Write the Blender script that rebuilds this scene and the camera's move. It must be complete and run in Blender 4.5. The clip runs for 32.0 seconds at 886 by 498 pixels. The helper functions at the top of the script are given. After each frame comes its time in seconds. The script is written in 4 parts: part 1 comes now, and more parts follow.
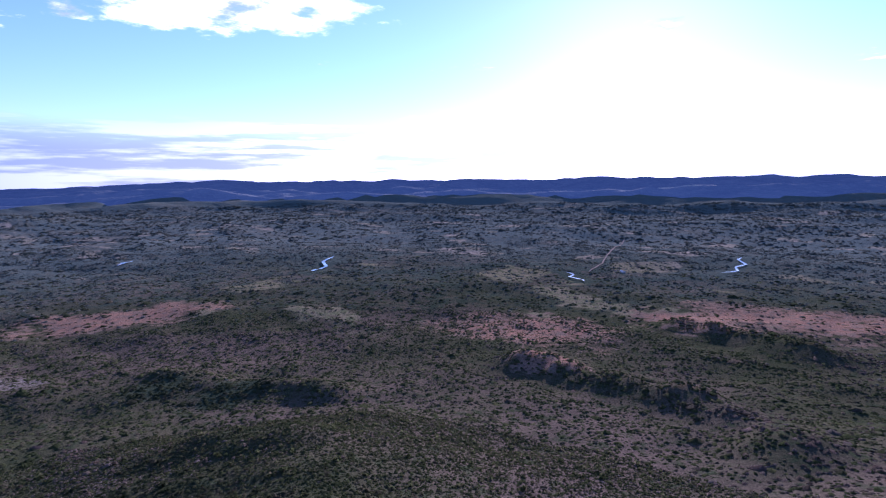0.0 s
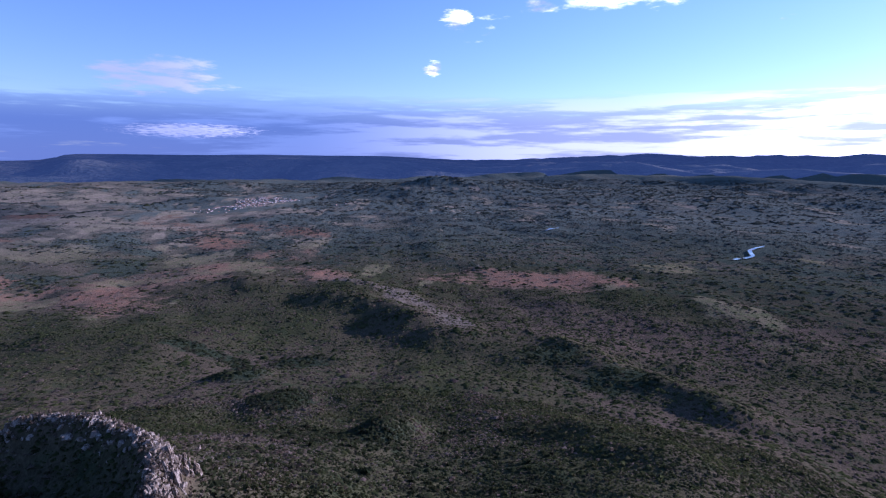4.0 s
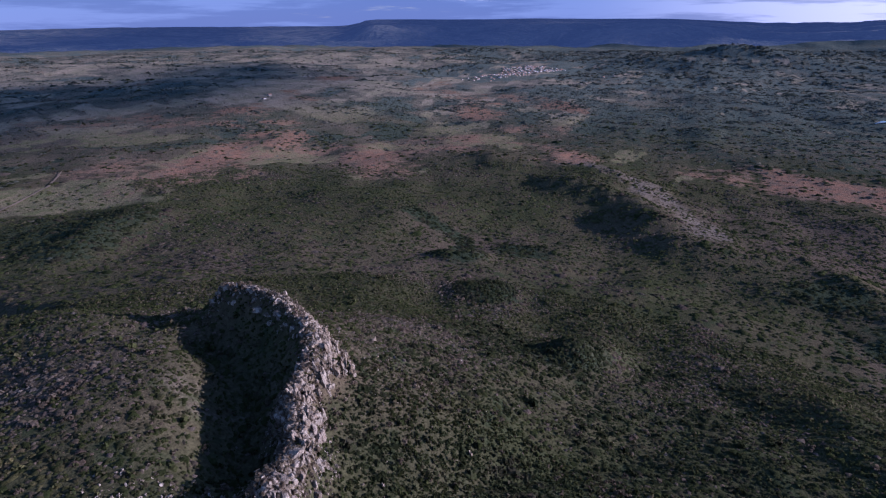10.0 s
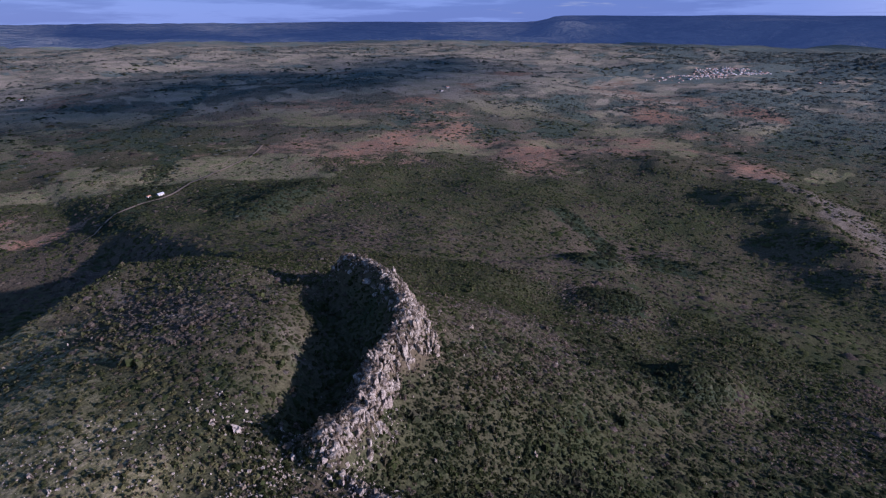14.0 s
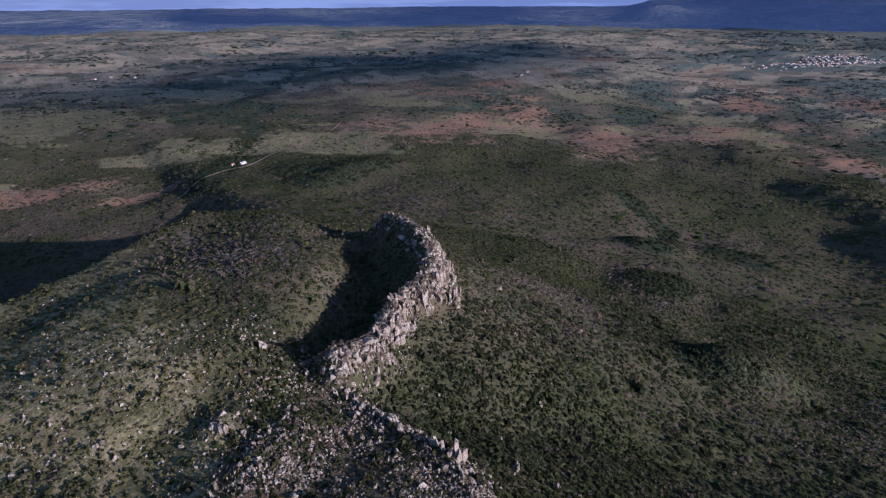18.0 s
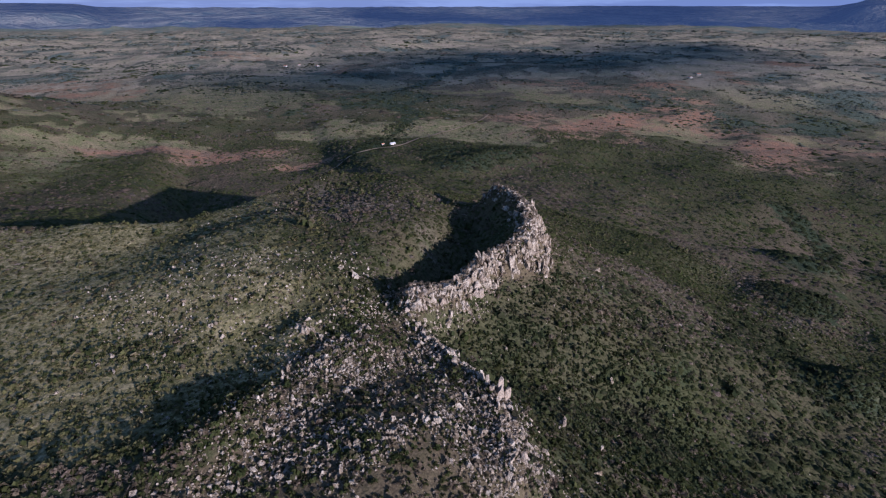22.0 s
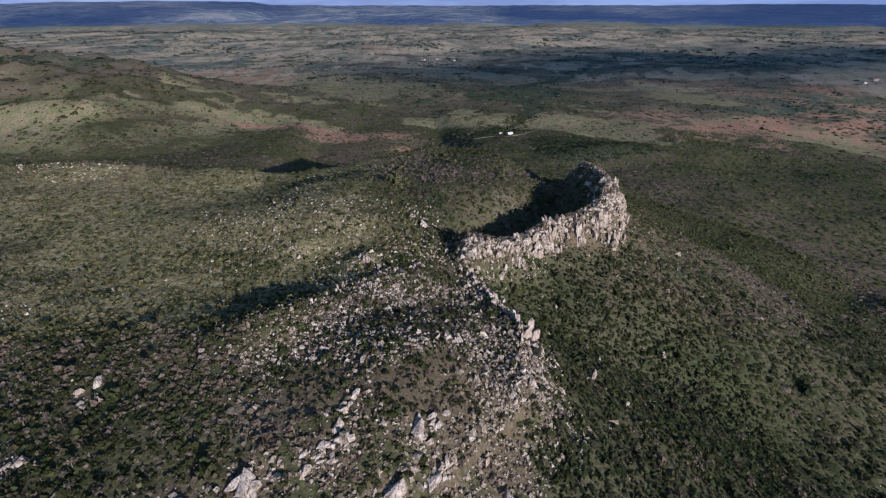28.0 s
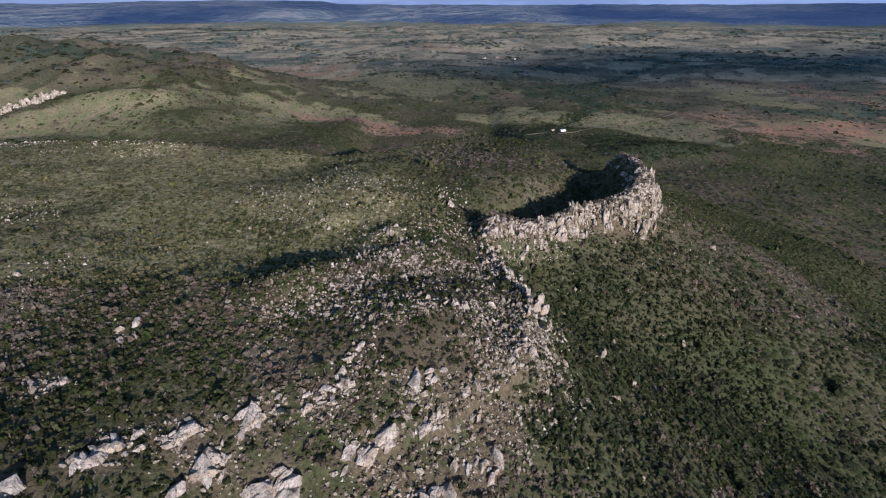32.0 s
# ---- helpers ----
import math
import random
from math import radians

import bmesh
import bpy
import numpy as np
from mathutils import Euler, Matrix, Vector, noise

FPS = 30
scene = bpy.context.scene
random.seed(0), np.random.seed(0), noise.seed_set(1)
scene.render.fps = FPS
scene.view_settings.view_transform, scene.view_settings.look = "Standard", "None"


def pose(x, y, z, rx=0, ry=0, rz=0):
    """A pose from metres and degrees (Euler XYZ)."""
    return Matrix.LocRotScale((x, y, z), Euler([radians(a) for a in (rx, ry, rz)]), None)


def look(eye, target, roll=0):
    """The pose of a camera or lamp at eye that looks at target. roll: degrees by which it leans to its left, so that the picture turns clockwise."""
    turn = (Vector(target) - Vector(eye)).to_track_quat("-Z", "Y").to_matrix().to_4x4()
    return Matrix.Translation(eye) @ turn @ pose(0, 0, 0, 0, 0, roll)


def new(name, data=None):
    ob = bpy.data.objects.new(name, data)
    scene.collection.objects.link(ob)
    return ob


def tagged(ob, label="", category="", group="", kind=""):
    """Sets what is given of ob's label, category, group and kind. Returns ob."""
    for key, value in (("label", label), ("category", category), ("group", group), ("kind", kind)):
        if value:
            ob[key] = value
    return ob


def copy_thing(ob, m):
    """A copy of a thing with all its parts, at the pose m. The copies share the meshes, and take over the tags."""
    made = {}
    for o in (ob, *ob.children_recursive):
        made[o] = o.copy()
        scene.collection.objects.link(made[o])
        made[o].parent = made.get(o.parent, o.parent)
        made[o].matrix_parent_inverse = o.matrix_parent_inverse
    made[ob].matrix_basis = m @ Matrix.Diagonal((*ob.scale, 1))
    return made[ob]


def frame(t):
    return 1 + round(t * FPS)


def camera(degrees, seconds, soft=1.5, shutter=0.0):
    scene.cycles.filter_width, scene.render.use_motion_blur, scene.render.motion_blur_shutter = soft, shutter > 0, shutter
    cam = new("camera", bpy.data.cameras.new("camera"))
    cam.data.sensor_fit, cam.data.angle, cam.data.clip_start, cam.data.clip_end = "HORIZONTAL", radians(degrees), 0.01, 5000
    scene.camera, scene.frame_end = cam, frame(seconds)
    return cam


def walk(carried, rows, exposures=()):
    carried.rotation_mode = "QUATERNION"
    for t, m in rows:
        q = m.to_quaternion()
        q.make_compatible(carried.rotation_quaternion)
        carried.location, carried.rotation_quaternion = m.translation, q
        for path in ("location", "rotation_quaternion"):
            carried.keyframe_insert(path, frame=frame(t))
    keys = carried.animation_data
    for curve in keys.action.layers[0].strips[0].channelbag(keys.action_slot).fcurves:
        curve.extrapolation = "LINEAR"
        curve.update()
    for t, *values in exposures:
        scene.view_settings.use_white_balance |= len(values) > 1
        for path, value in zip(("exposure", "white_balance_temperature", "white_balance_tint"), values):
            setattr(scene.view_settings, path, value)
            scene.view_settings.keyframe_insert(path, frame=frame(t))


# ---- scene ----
cam = camera(78.93, 32.0, 1.2)
ROWS = [
    (0, look((-138.00, 164.53, 247.62), (0.82, 22.69, 222.91), -0.55)),
    (0.5, look((-134.56, 160.55, 248.37), (10.22, 24.79, 223.71), -0.49)),
    (1, look((-131.10, 156.58, 249.11), (21.62, 29.82, 224.49), -0.45)),
    (1.5, look((-127.63, 152.61, 249.81), (39.42, 45.43, 225.16), -0.37)),
    (2, look((-124.12, 148.63, 250.44), (56.79, 67.04, 225.64), -0.29)),
    (2.5, look((-120.51, 144.71, 251.00), (68.93, 85.63, 226.08), -0.24)),
    (3, look((-116.73, 140.96, 251.53), (77.67, 101.15, 226.57), -0.25)),
    (3.5, look((-112.72, 137.44, 252.12), (84.74, 118.14, 226.93), -0.24)),
    (5.5, look((-92.46, 128.86, 254.82), (97.37, 144.78, 193.89), -0.32)),
    (6, look((-87.31, 127.38, 255.71), (97.54, 145.28, 181.48), -0.39)),
    (6.5, look((-82.31, 126.07, 256.57), (101.28, 143.96, 179.28), -0.40)),
    (7, look((-77.56, 124.72, 257.22), (105.84, 143.51, 179.70), -0.42)),
    (7.5, look((-73.03, 123.19, 257.67), (109.40, 149.31, 179.96), -0.42)),
    (8, look((-68.73, 121.46, 258.00), (111.99, 157.25, 180.15), -0.46)),
    (8.5, look((-64.63, 119.50, 258.33), (113.73, 165.50, 180.40), -0.42)),
    (9, look((-60.94, 117.46, 258.60), (116.34, 167.48, 180.70), -0.45)),
    (9.5, look((-57.83, 115.37, 258.75), (116.83, 173.75, 180.76), -0.45)),
    (10, look((-55.23, 113.02, 258.79), (111.01, 191.97, 180.48), -0.40)),
    (10.5, look((-53.04, 110.42, 258.74), (103.54, 206.99, 180.28), -0.33)),
    (11, look((-51.23, 107.64, 258.71), (98.86, 214.01, 180.23), -0.36)),
    (11.5, look((-49.71, 104.70, 258.74), (95.44, 217.52, 179.98), -0.26)),
    (12, look((-48.44, 101.64, 258.81), (93.93, 217.84, 179.91), -0.19)),
    (12.5, look((-47.38, 98.51, 258.89), (91.48, 218.86, 179.94), -0.19)),
    (13, look((-46.45, 95.31, 258.95), (89.36, 219.02, 179.88), -0.20)),
    (13.5, look((-45.61, 92.09, 258.96), (88.72, 217.43, 179.94), -0.16)),
    (14, look((-44.87, 88.82, 258.90), (87.49, 216.11, 179.66), -0.15)),
    (14.5, look((-44.19, 85.47, 258.74), (83.75, 217.02, 179.20), -0.16)),
    (16.5, look((-42.21, 70.75, 255.89), (78.94, 206.25, 172.46), -0.20)),
    (17, look((-41.65, 67.52, 254.60), (73.19, 208.62, 171.51), -0.25)),
    (17.5, look((-41.11, 64.49, 253.23), (70.63, 207.96, 169.97), -0.35)),
    (18, look((-40.42, 61.35, 251.80), (69.73, 206.04, 168.54), -0.35)),
    (18.5, look((-39.54, 58.07, 250.35), (68.35, 204.57, 167.30), -0.32)),
    (19, look((-38.50, 54.68, 248.90), (67.44, 202.62, 165.89), -0.35)),
    (19.5, look((-37.32, 51.23, 247.49), (66.61, 200.66, 164.60), -0.25)),
    (20, look((-36.03, 47.81, 246.14), (64.63, 199.49, 163.30), -0.20)),
    (20.5, look((-34.63, 44.50, 244.90), (56.47, 202.08, 162.01), -0.17)),
    (21, look((-33.14, 41.35, 243.76), (43.53, 206.36, 160.75), -0.19)),
    (21.5, look((-31.59, 38.35, 242.59), (35.04, 207.62, 159.47), -0.13)),
    (22, look((-30.07, 35.53, 241.50), (34.07, 205.84, 158.55), -0.13)),
    (22.5, look((-28.63, 32.83, 240.48), (35.84, 203.06, 157.63), -0.15)),
    (23, look((-27.24, 30.27, 239.49), (37.29, 200.53, 156.73), -0.21)),
    (23.5, look((-25.83, 27.80, 238.45), (38.09, 198.33, 155.78), -0.21)),
    (24, look((-24.41, 25.47, 237.34), (39.04, 196.20, 154.73), -0.23)),
    (24.5, look((-22.95, 23.28, 236.21), (34.57, 196.01, 153.40), -0.29)),
    (25, look((-21.42, 21.23, 235.12), (24.09, 197.51, 152.33), -0.24)),
    (25.5, look((-19.88, 19.25, 234.05), (13.93, 198.08, 151.13), -0.24)),
    (26, look((-18.34, 17.33, 233.04), (9.52, 197.17, 150.09), -0.26)),
    (26.5, look((-16.82, 15.43, 232.14), (8.39, 195.74, 149.37), -0.19)),
    (28.5, look((-10.48, 9.12, 229.64), (8.27, 190.14, 146.69), -0.12)),
    (29, look((-9.00, 7.60, 228.90), (7.95, 188.82, 146.00), -0.10)),
    (29.5, look((-7.54, 6.06, 228.09), (8.02, 187.50, 145.42), -0.08)),
    (30, look((-6.11, 4.60, 227.30), (8.14, 186.25, 144.82), -0.07)),
    (30.5, look((-4.67, 3.31, 226.64), (8.44, 185.04, 144.15), -0.06)),
    (31, look((-3.19, 2.14, 226.02), (8.16, 183.95, 143.47), -0.08)),
    (31.5, look((-1.62, 1.06, 225.48), (4.54, 183.04, 142.76), -0.08)),
    (32, look((0.00, 0.00, 225.00), (-0.00, 182.01, 142.10), -0.12)),
]
EXPOSURE = [(0, 1.22, 4950, 49), (2, 1.10, 4950, 49), (3.5, 0.94, 4950, 44), (6, 0.82, 5100, 40), (11, 0.85, 5200, 39), (17, 0.92, 5350, 33), (25, 1.05, 5500, 25), (32, 1.14, 5600, 19)]
walk(cam, ROWS, EXPOSURE)

# ---- world and sun ----
SUN_AZ, SUN_EL = -154.5, 14.4          # degrees: azimuth ccw from +y, elevation
SUN_DIR = Vector((-math.sin(radians(SUN_AZ)) * math.cos(radians(SUN_EL)),
                  math.cos(radians(SUN_AZ)) * math.cos(radians(SUN_EL)), math.sin(radians(SUN_EL))))


def node(tree, kind, **inputs):
    n = tree.nodes.new(kind)
    for key, value in inputs.items():
        n.inputs[key.replace("_", " ")].default_value = value
    return n


def math_node(tree, op, a, b=None, c=None):
    n = tree.nodes.new("ShaderNodeMath")
    n.operation = op
    for i, v in enumerate((a, b, c)):
        if v is None:
            continue
        if isinstance(v, (int, float)):
            n.inputs[i].default_value = v
        else:
            tree.links.new(v, n.inputs[i])
    return n.outputs[0]


def smooth(tree, value, lo, hi):
    n = tree.nodes.new("ShaderNodeMapRange")
    n.interpolation_type = "SMOOTHSTEP"
    tree.links.new(value, n.inputs["Value"])
    n.inputs["From Min"].default_value, n.inputs["From Max"].default_value = lo, hi
    return n.outputs["Result"]


def mix(tree, fac, a, b):
    n = tree.nodes.new("ShaderNodeMix")
    n.data_type = "RGBA"
    for sock, v in ((n.inputs[0], fac), (n.inputs[6], a), (n.inputs[7], b)):
        if isinstance(v, (int, float)):
            sock.default_value = v
        elif isinstance(v, tuple):
            sock.default_value = (*v, 1.0)
        else:
            tree.links.new(v, sock)
    return n.outputs[2]


def noise_tex(tree, vector, scale, detail=4.0, rough=0.55):
    n = node(tree, "ShaderNodeTexNoise", Scale=scale, Detail=detail, Roughness=rough)
    tree.links.new(vector, n.inputs["Vector"])
    return n.outputs["Fac"]


def make_world():
    w = bpy.data.worlds.new("sky")
    scene.world = w
    w.use_nodes = True
    t = w.node_tree
    t.nodes.clear()
    sky = t.nodes.new("ShaderNodeTexSky")
    sky.sky_type, sky.sun_disc = "NISHITA", False
    sky.sun_elevation, sky.sun_rotation = radians(SUN_EL), radians(-SUN_AZ)
    sky.air_density, sky.dust_density, sky.ozone_density = 1.0, 0.1, 3.0
    coord = t.nodes.new("ShaderNodeTexCoord").outputs["Generated"]
    sep = t.nodes.new("ShaderNodeSeparateXYZ")
    t.links.new(coord, sep.inputs[0])
    up = sep.outputs["Z"]
    # heaped clouds higher up: a flat layer, direction divided by its height
    h = math_node(t, "ADD", math_node(t, "MAXIMUM", up, 0.0), 0.06)
    flat = t.nodes.new("ShaderNodeCombineXYZ")
    t.links.new(math_node(t, "DIVIDE", sep.outputs["X"], h), flat.inputs[0])
    t.links.new(math_node(t, "DIVIDE", sep.outputs["Y"], h), flat.inputs[1])
    big = noise_tex(t, flat.outputs[0], 0.9, 10.0, 0.6)
    cover = math_node(t, "MULTIPLY", smooth(t, big, 0.64, 0.72), smooth(t, up, 0.10, 0.16))
    dense = smooth(t, big, 0.68, 0.9)
    rag = noise_tex(t, flat.outputs[0], 2.6, 8.0, 0.62)
    shred = noise_tex(t, flat.outputs[0], 6.5, 8.0, 0.65)

    def bank(az, el, wide, high, tex):
        """One cloud round an azimuth and elevation, in degrees."""
        d = Vector((-math.sin(radians(az)) * math.cos(radians(el)), math.cos(radians(az)) * math.cos(radians(el)), math.sin(radians(el))))
        side = Vector((math.cos(radians(az)), math.sin(radians(az)), 0))
        dots = []
        for v, size in ((side, wide), (side.cross(d), high)):
            n = t.nodes.new("ShaderNodeVectorMath")
            n.operation = "DOT_PRODUCT"
            n.inputs[1].default_value = v
            t.links.new(coord, n.inputs[0])
            q = math_node(t, "DIVIDE", n.outputs["Value"] if v is side else math_node(t, "SUBTRACT", n.outputs["Value"], 0.0), radians(size))
            dots.append(math_node(t, "MULTIPLY", q, q))
        ahead = t.nodes.new("ShaderNodeVectorMath")
        ahead.operation = "DOT_PRODUCT"
        ahead.inputs[1].default_value = d
        t.links.new(coord, ahead.inputs[0])
        ring = math_node(t, "ADD", dots[0], dots[1])
        v = math_node(t, "MULTIPLY_ADD", tex, 3.4, math_node(t, "SUBTRACT", -0.86, ring))
        return math_node(t, "MULTIPLY", smooth(t, v, 0.0, 0.85), smooth(t, ahead.outputs["Value"], 0.6, 0.8))
    heaps = cover
    for spec in ((-114, 16.5, 15, 3.0, rag), (-66, 7.2, 6.0, 2.0, rag), (-94, 13.4, 1.7, 1.2, shred), (-91.5, 8.8, 1.1, 0.9, shred), (-68, 2.4, 7.0, 0.8, shred)):
        heaps = math_node(t, "MAXIMUM", heaps, bank(*spec))
    # long flat streaks above the horizon
    st = t.nodes.new("ShaderNodeVectorMath")
    st.operation = "MULTIPLY"
    st.inputs[1].default_value = (2.2, 2.2, 26.0)
    t.links.new(coord, st.inputs[0])
    streak = noise_tex(t, st.outputs[0], 1.5, 9.0, 0.6)
    belt = math_node(t, "SUBTRACT", 1.0, smooth(t, up, 0.05, 0.135))
    haze = math_node(t, "MULTIPLY", belt, smooth(t, math_node(t, "MULTIPLY_ADD", belt, 0.36, streak), 0.55, 0.72))
    toward = t.nodes.new("ShaderNodeVectorMath")
    toward.operation = "DOT_PRODUCT"
    toward.inputs[1].default_value = SUN_DIR
    t.links.new(coord, toward.inputs[0])
    glow = smooth(t, toward.outputs["Value"], 0.70, 1.0)
    body = mix(t, smooth(t, streak, 0.46, 0.60), (0.7, 1.2, 2.5), (1.2, 1.85, 3.3))
    body = mix(t, smooth(t, toward.outputs["Value"], 0.2, 0.75), body, mix(t, smooth(t, streak, 0.46, 0.58), (2.4, 2.75, 3.5), (5.4, 5.7, 6.3)))
    body = mix(t, glow, body, mix(t, smooth(t, streak, 0.44, 0.56), (4.6, 5.1, 6.2), (15.0, 14.6, 14.2)))
    lit = mix(t, math_node(t, "MULTIPLY", smooth(t, rag, 0.38, 0.58), smooth(t, toward.outputs["Value"], 0.0, 0.6)), (3.1, 3.4, 4.1), (14.5, 14.4, 14.2))
    t_sky = mix(t, math_node(t, "MULTIPLY", haze, 0.92), sky.outputs[0], body)
    t_sky = mix(t, math_node(t, "MULTIPLY", heaps, 0.93), t_sky, lit)
    bg = node(t, "ShaderNodeBackground", Strength=0.092)
    t.links.new(t_sky, bg.inputs["Color"])
    out = t.nodes.new("ShaderNodeOutputWorld")
    t.links.new(bg.outputs[0], out.inputs[0])


make_world()
sun = new("sun", bpy.data.lights.new("sun", "SUN"))
sun.data.energy, sun.data.angle, sun.data.color = 4.3, radians(0.53), (1.0, 0.93, 0.84)
sun.matrix_world = look(SUN_DIR * 3000, (0, 0, 0))


# ---- materials ----
def material(name, rough=0.9):
    m = bpy.data.materials.new(name)
    m.use_nodes = True
    t = m.node_tree
    b = t.nodes["Principled BSDF"]
    b.inputs["Roughness"].default_value = rough
    b.inputs["Specular IOR Level"].default_value = 0.0
    return m, t, b


def bump(t, b, height, strength, distance):
    n = node(t, "ShaderNodeBump", Strength=strength, Distance=distance)
    t.links.new(height, n.inputs["Height"])
    t.links.new(n.outputs[0], b.inputs["Normal"])


def attribute(t, name):
    n = t.nodes.new("ShaderNodeAttribute")
    n.attribute_name = name
    return n


def ground_material():
    m, t, b = material("dry_scrubland")
    place = attribute(t, "place").outputs["Vector"]
    soil = attribute(t, "soils")
    cover = attribute(t, "covers")
    s = t.nodes.new("ShaderNodeSeparateColor")
    t.links.new(soil.outputs["Color"], s.inputs[0])
    c = t.nodes.new("ShaderNodeSeparateColor")
    t.links.new(cover.outputs["Color"], c.inputs[0])
    n400 = noise_tex(t, place, 1 / 420, 5.0, 0.6)
    n90 = noise_tex(t, place, 1 / 90, 6.0, 0.65)
    n18 = noise_tex(t, place, 1 / 18, 5.0, 0.65)
    n4 = noise_tex(t, place, 1 / 3.0, 5.0, 0.65)
    n1 = noise_tex(t, place, 1.1, 5.0, 0.7)
    green = mix(t, smooth(t, n90, 0.35, 0.68), (0.046, 0.050, 0.022), (0.076, 0.066, 0.036))
    green = mix(t, smooth(t, n400, 0.42, 0.66), green, (0.108, 0.080, 0.056))
    green = mix(t, smooth(t, n18, 0.50, 0.66), green, (0.042, 0.050, 0.024))
    # distance fade: haze painted into the far ground as paler, greyer colours
    haze_mask = cover.outputs["Alpha"]
    green = mix(t, haze_mask, green, mix(t, smooth(t, n90, 0.38, 0.62), (0.112, 0.112, 0.080), (0.215, 0.180, 0.130)))
    fine = math_node(t, "MULTIPLY_ADD", n18, 0.9, math_node(t, "MULTIPLY_ADD", n90, 0.9, -0.9))

    def where(mask, spread=0.5):
        part_of = math_node(t, "MINIMUM", math_node(t, "MULTIPLY", mask, 3.0), 1.0)
        v = math_node(t, "MULTIPLY_ADD", math_node(t, "MULTIPLY", fine, part_of), spread * 2.4, mask)
        return smooth(t, v, 0.35, 0.65)
    meadow = mix(t, smooth(t, n4, 0.35, 0.7), (0.140, 0.127, 0.055), (0.215, 0.176, 0.100))
    col = mix(t, where(c.outputs["Green"]), green, meadow)
    col = mix(t, where(c.outputs["Red"]), col, mix(t, haze_mask, (0.040, 0.050, 0.028), (0.108, 0.128, 0.104)))
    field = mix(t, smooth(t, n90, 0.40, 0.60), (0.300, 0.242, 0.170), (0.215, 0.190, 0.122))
    field = mix(t, smooth(t, haze_mask, 0.25, 0.8), mix(t, smooth(t, n18, 0.35, 0.65), (0.195, 0.155, 0.092), (0.120, 0.122, 0.056)), field)
    col = mix(t, where(c.outputs["Blue"], 0.3), col, field)
    stony = mix(t, smooth(t, n18, 0.35, 0.65), (0.180, 0.148, 0.112), (0.115, 0.092, 0.062))
    col = mix(t, where(s.outputs["Green"], 0.8), col, stony)
    red = mix(t, smooth(t, n18, 0.40, 0.62), (0.30, 0.158, 0.096), (0.20, 0.138, 0.092))
    red = mix(t, smooth(t, n4, 0.52, 0.66), red, (0.085, 0.072, 0.036))
    col = mix(t, where(s.outputs["Red"], 0.85), col, red)
    rock = mix(t, smooth(t, n4, 0.35, 0.7), (0.118, 0.090, 0.056), (0.062, 0.052, 0.029))
    col = mix(t, where(s.outputs["Blue"], 0.7), col, rock)
    shade = mix(t, smooth(t, math_node(t, "MULTIPLY_ADD", n1, 0.6, math_node(t, "MULTIPLY", n4, 0.4)), 0.36, 0.66), (0.5, 0.5, 0.5), (1.4, 1.38, 1.34))
    mul = t.nodes.new("ShaderNodeMix")
    mul.data_type, mul.blend_type = "RGBA", "MULTIPLY"
    mul.inputs[0].default_value = 1.0
    t.links.new(col, mul.inputs[6])
    t.links.new(shade, mul.inputs[7])
    t.links.new(mul.outputs[2], b.inputs["Base Color"])
    hh = math_node(t, "MULTIPLY_ADD", n1, 0.5, math_node(t, "MULTIPLY_ADD", n18, 1.6, n4))
    bump(t, b, hh, 0.6, 0.9)
    return m


def leaf_material(name, a, bcol, dry, dry_share=0.22, motley=0.55):
    m, t, b = material(name, 0.8)
    geo = t.nodes.new("ShaderNodeNewGeometry")
    info = t.nodes.new("ShaderNodeObjectInfo")
    rnd = geo.outputs["Random Per Island"]
    patch = noise_tex(t, geo.outputs["Position"], 1 / 70, 4.0, 0.6)
    grain = noise_tex(t, geo.outputs["Position"], 1.6, 3.0, 0.6)
    col = mix(t, smooth(t, math_node(t, "MULTIPLY_ADD", patch, 1.0, math_node(t, "MULTIPLY", rnd, 0.5)), 0.5, 1.0), a, bcol)
    col = mix(t, smooth(t, math_node(t, "ADD", rnd, math_node(t, "MULTIPLY_ADD", patch, 0.8, -0.4)), 1 - dry_share, 1.02), col, dry)
    stand = math_node(t, "MULTIPLY_ADD", rnd, 0.22, noise_tex(t, geo.outputs["Position"], 1 / 13, 4.0, 0.6))
    col = mix(t, math_node(t, "MULTIPLY", smooth(t, stand, 0.62, 0.78), motley), col, (1.25 * a[0] + 0.022, 0.95 * a[1] + 0.006, 0.8 * a[2] + 0.034))
    col = mix(t, math_node(t, "MULTIPLY", math_node(t, "SUBTRACT", 1.0, smooth(t, stand, 0.42, 0.56)), motley), col, (0.55 * a[0], 0.66 * a[1], 0.8 * a[2]))
    col = mix(t, math_node(t, "MULTIPLY", smooth(t, grain, 0.35, 0.7), 0.55), col, tuple(0.4 * v for v in a))
    bump(t, b, noise_tex(t, geo.outputs["Position"], 2.2, 4.0, 0.7), 1.0, 0.45)
    t.links.new(col, b.inputs["Base Color"])
    hue = node(t, "ShaderNodeHueSaturation")
    t.links.new(math_node(t, "MULTIPLY_ADD", info.outputs["Random"], 0.5, 0.75), hue.inputs["Value"])
    t.links.new(col, hue.inputs["Color"])
    t.links.new(hue.outputs[0], b.inputs["Base Color"])
    tl = t.nodes.new("ShaderNodeBsdfTranslucent")
    t.links.new(hue.outputs[0], tl.inputs["Color"])
    ms = node(t, "ShaderNodeMixShader", Fac=0.5)
    t.links.new(b.outputs[0], ms.inputs[1])
    t.links.new(tl.outputs[0], ms.inputs[2])
    t.links.new(ms.outputs[0], t.nodes["Material Output"].inputs["Surface"])
    return m


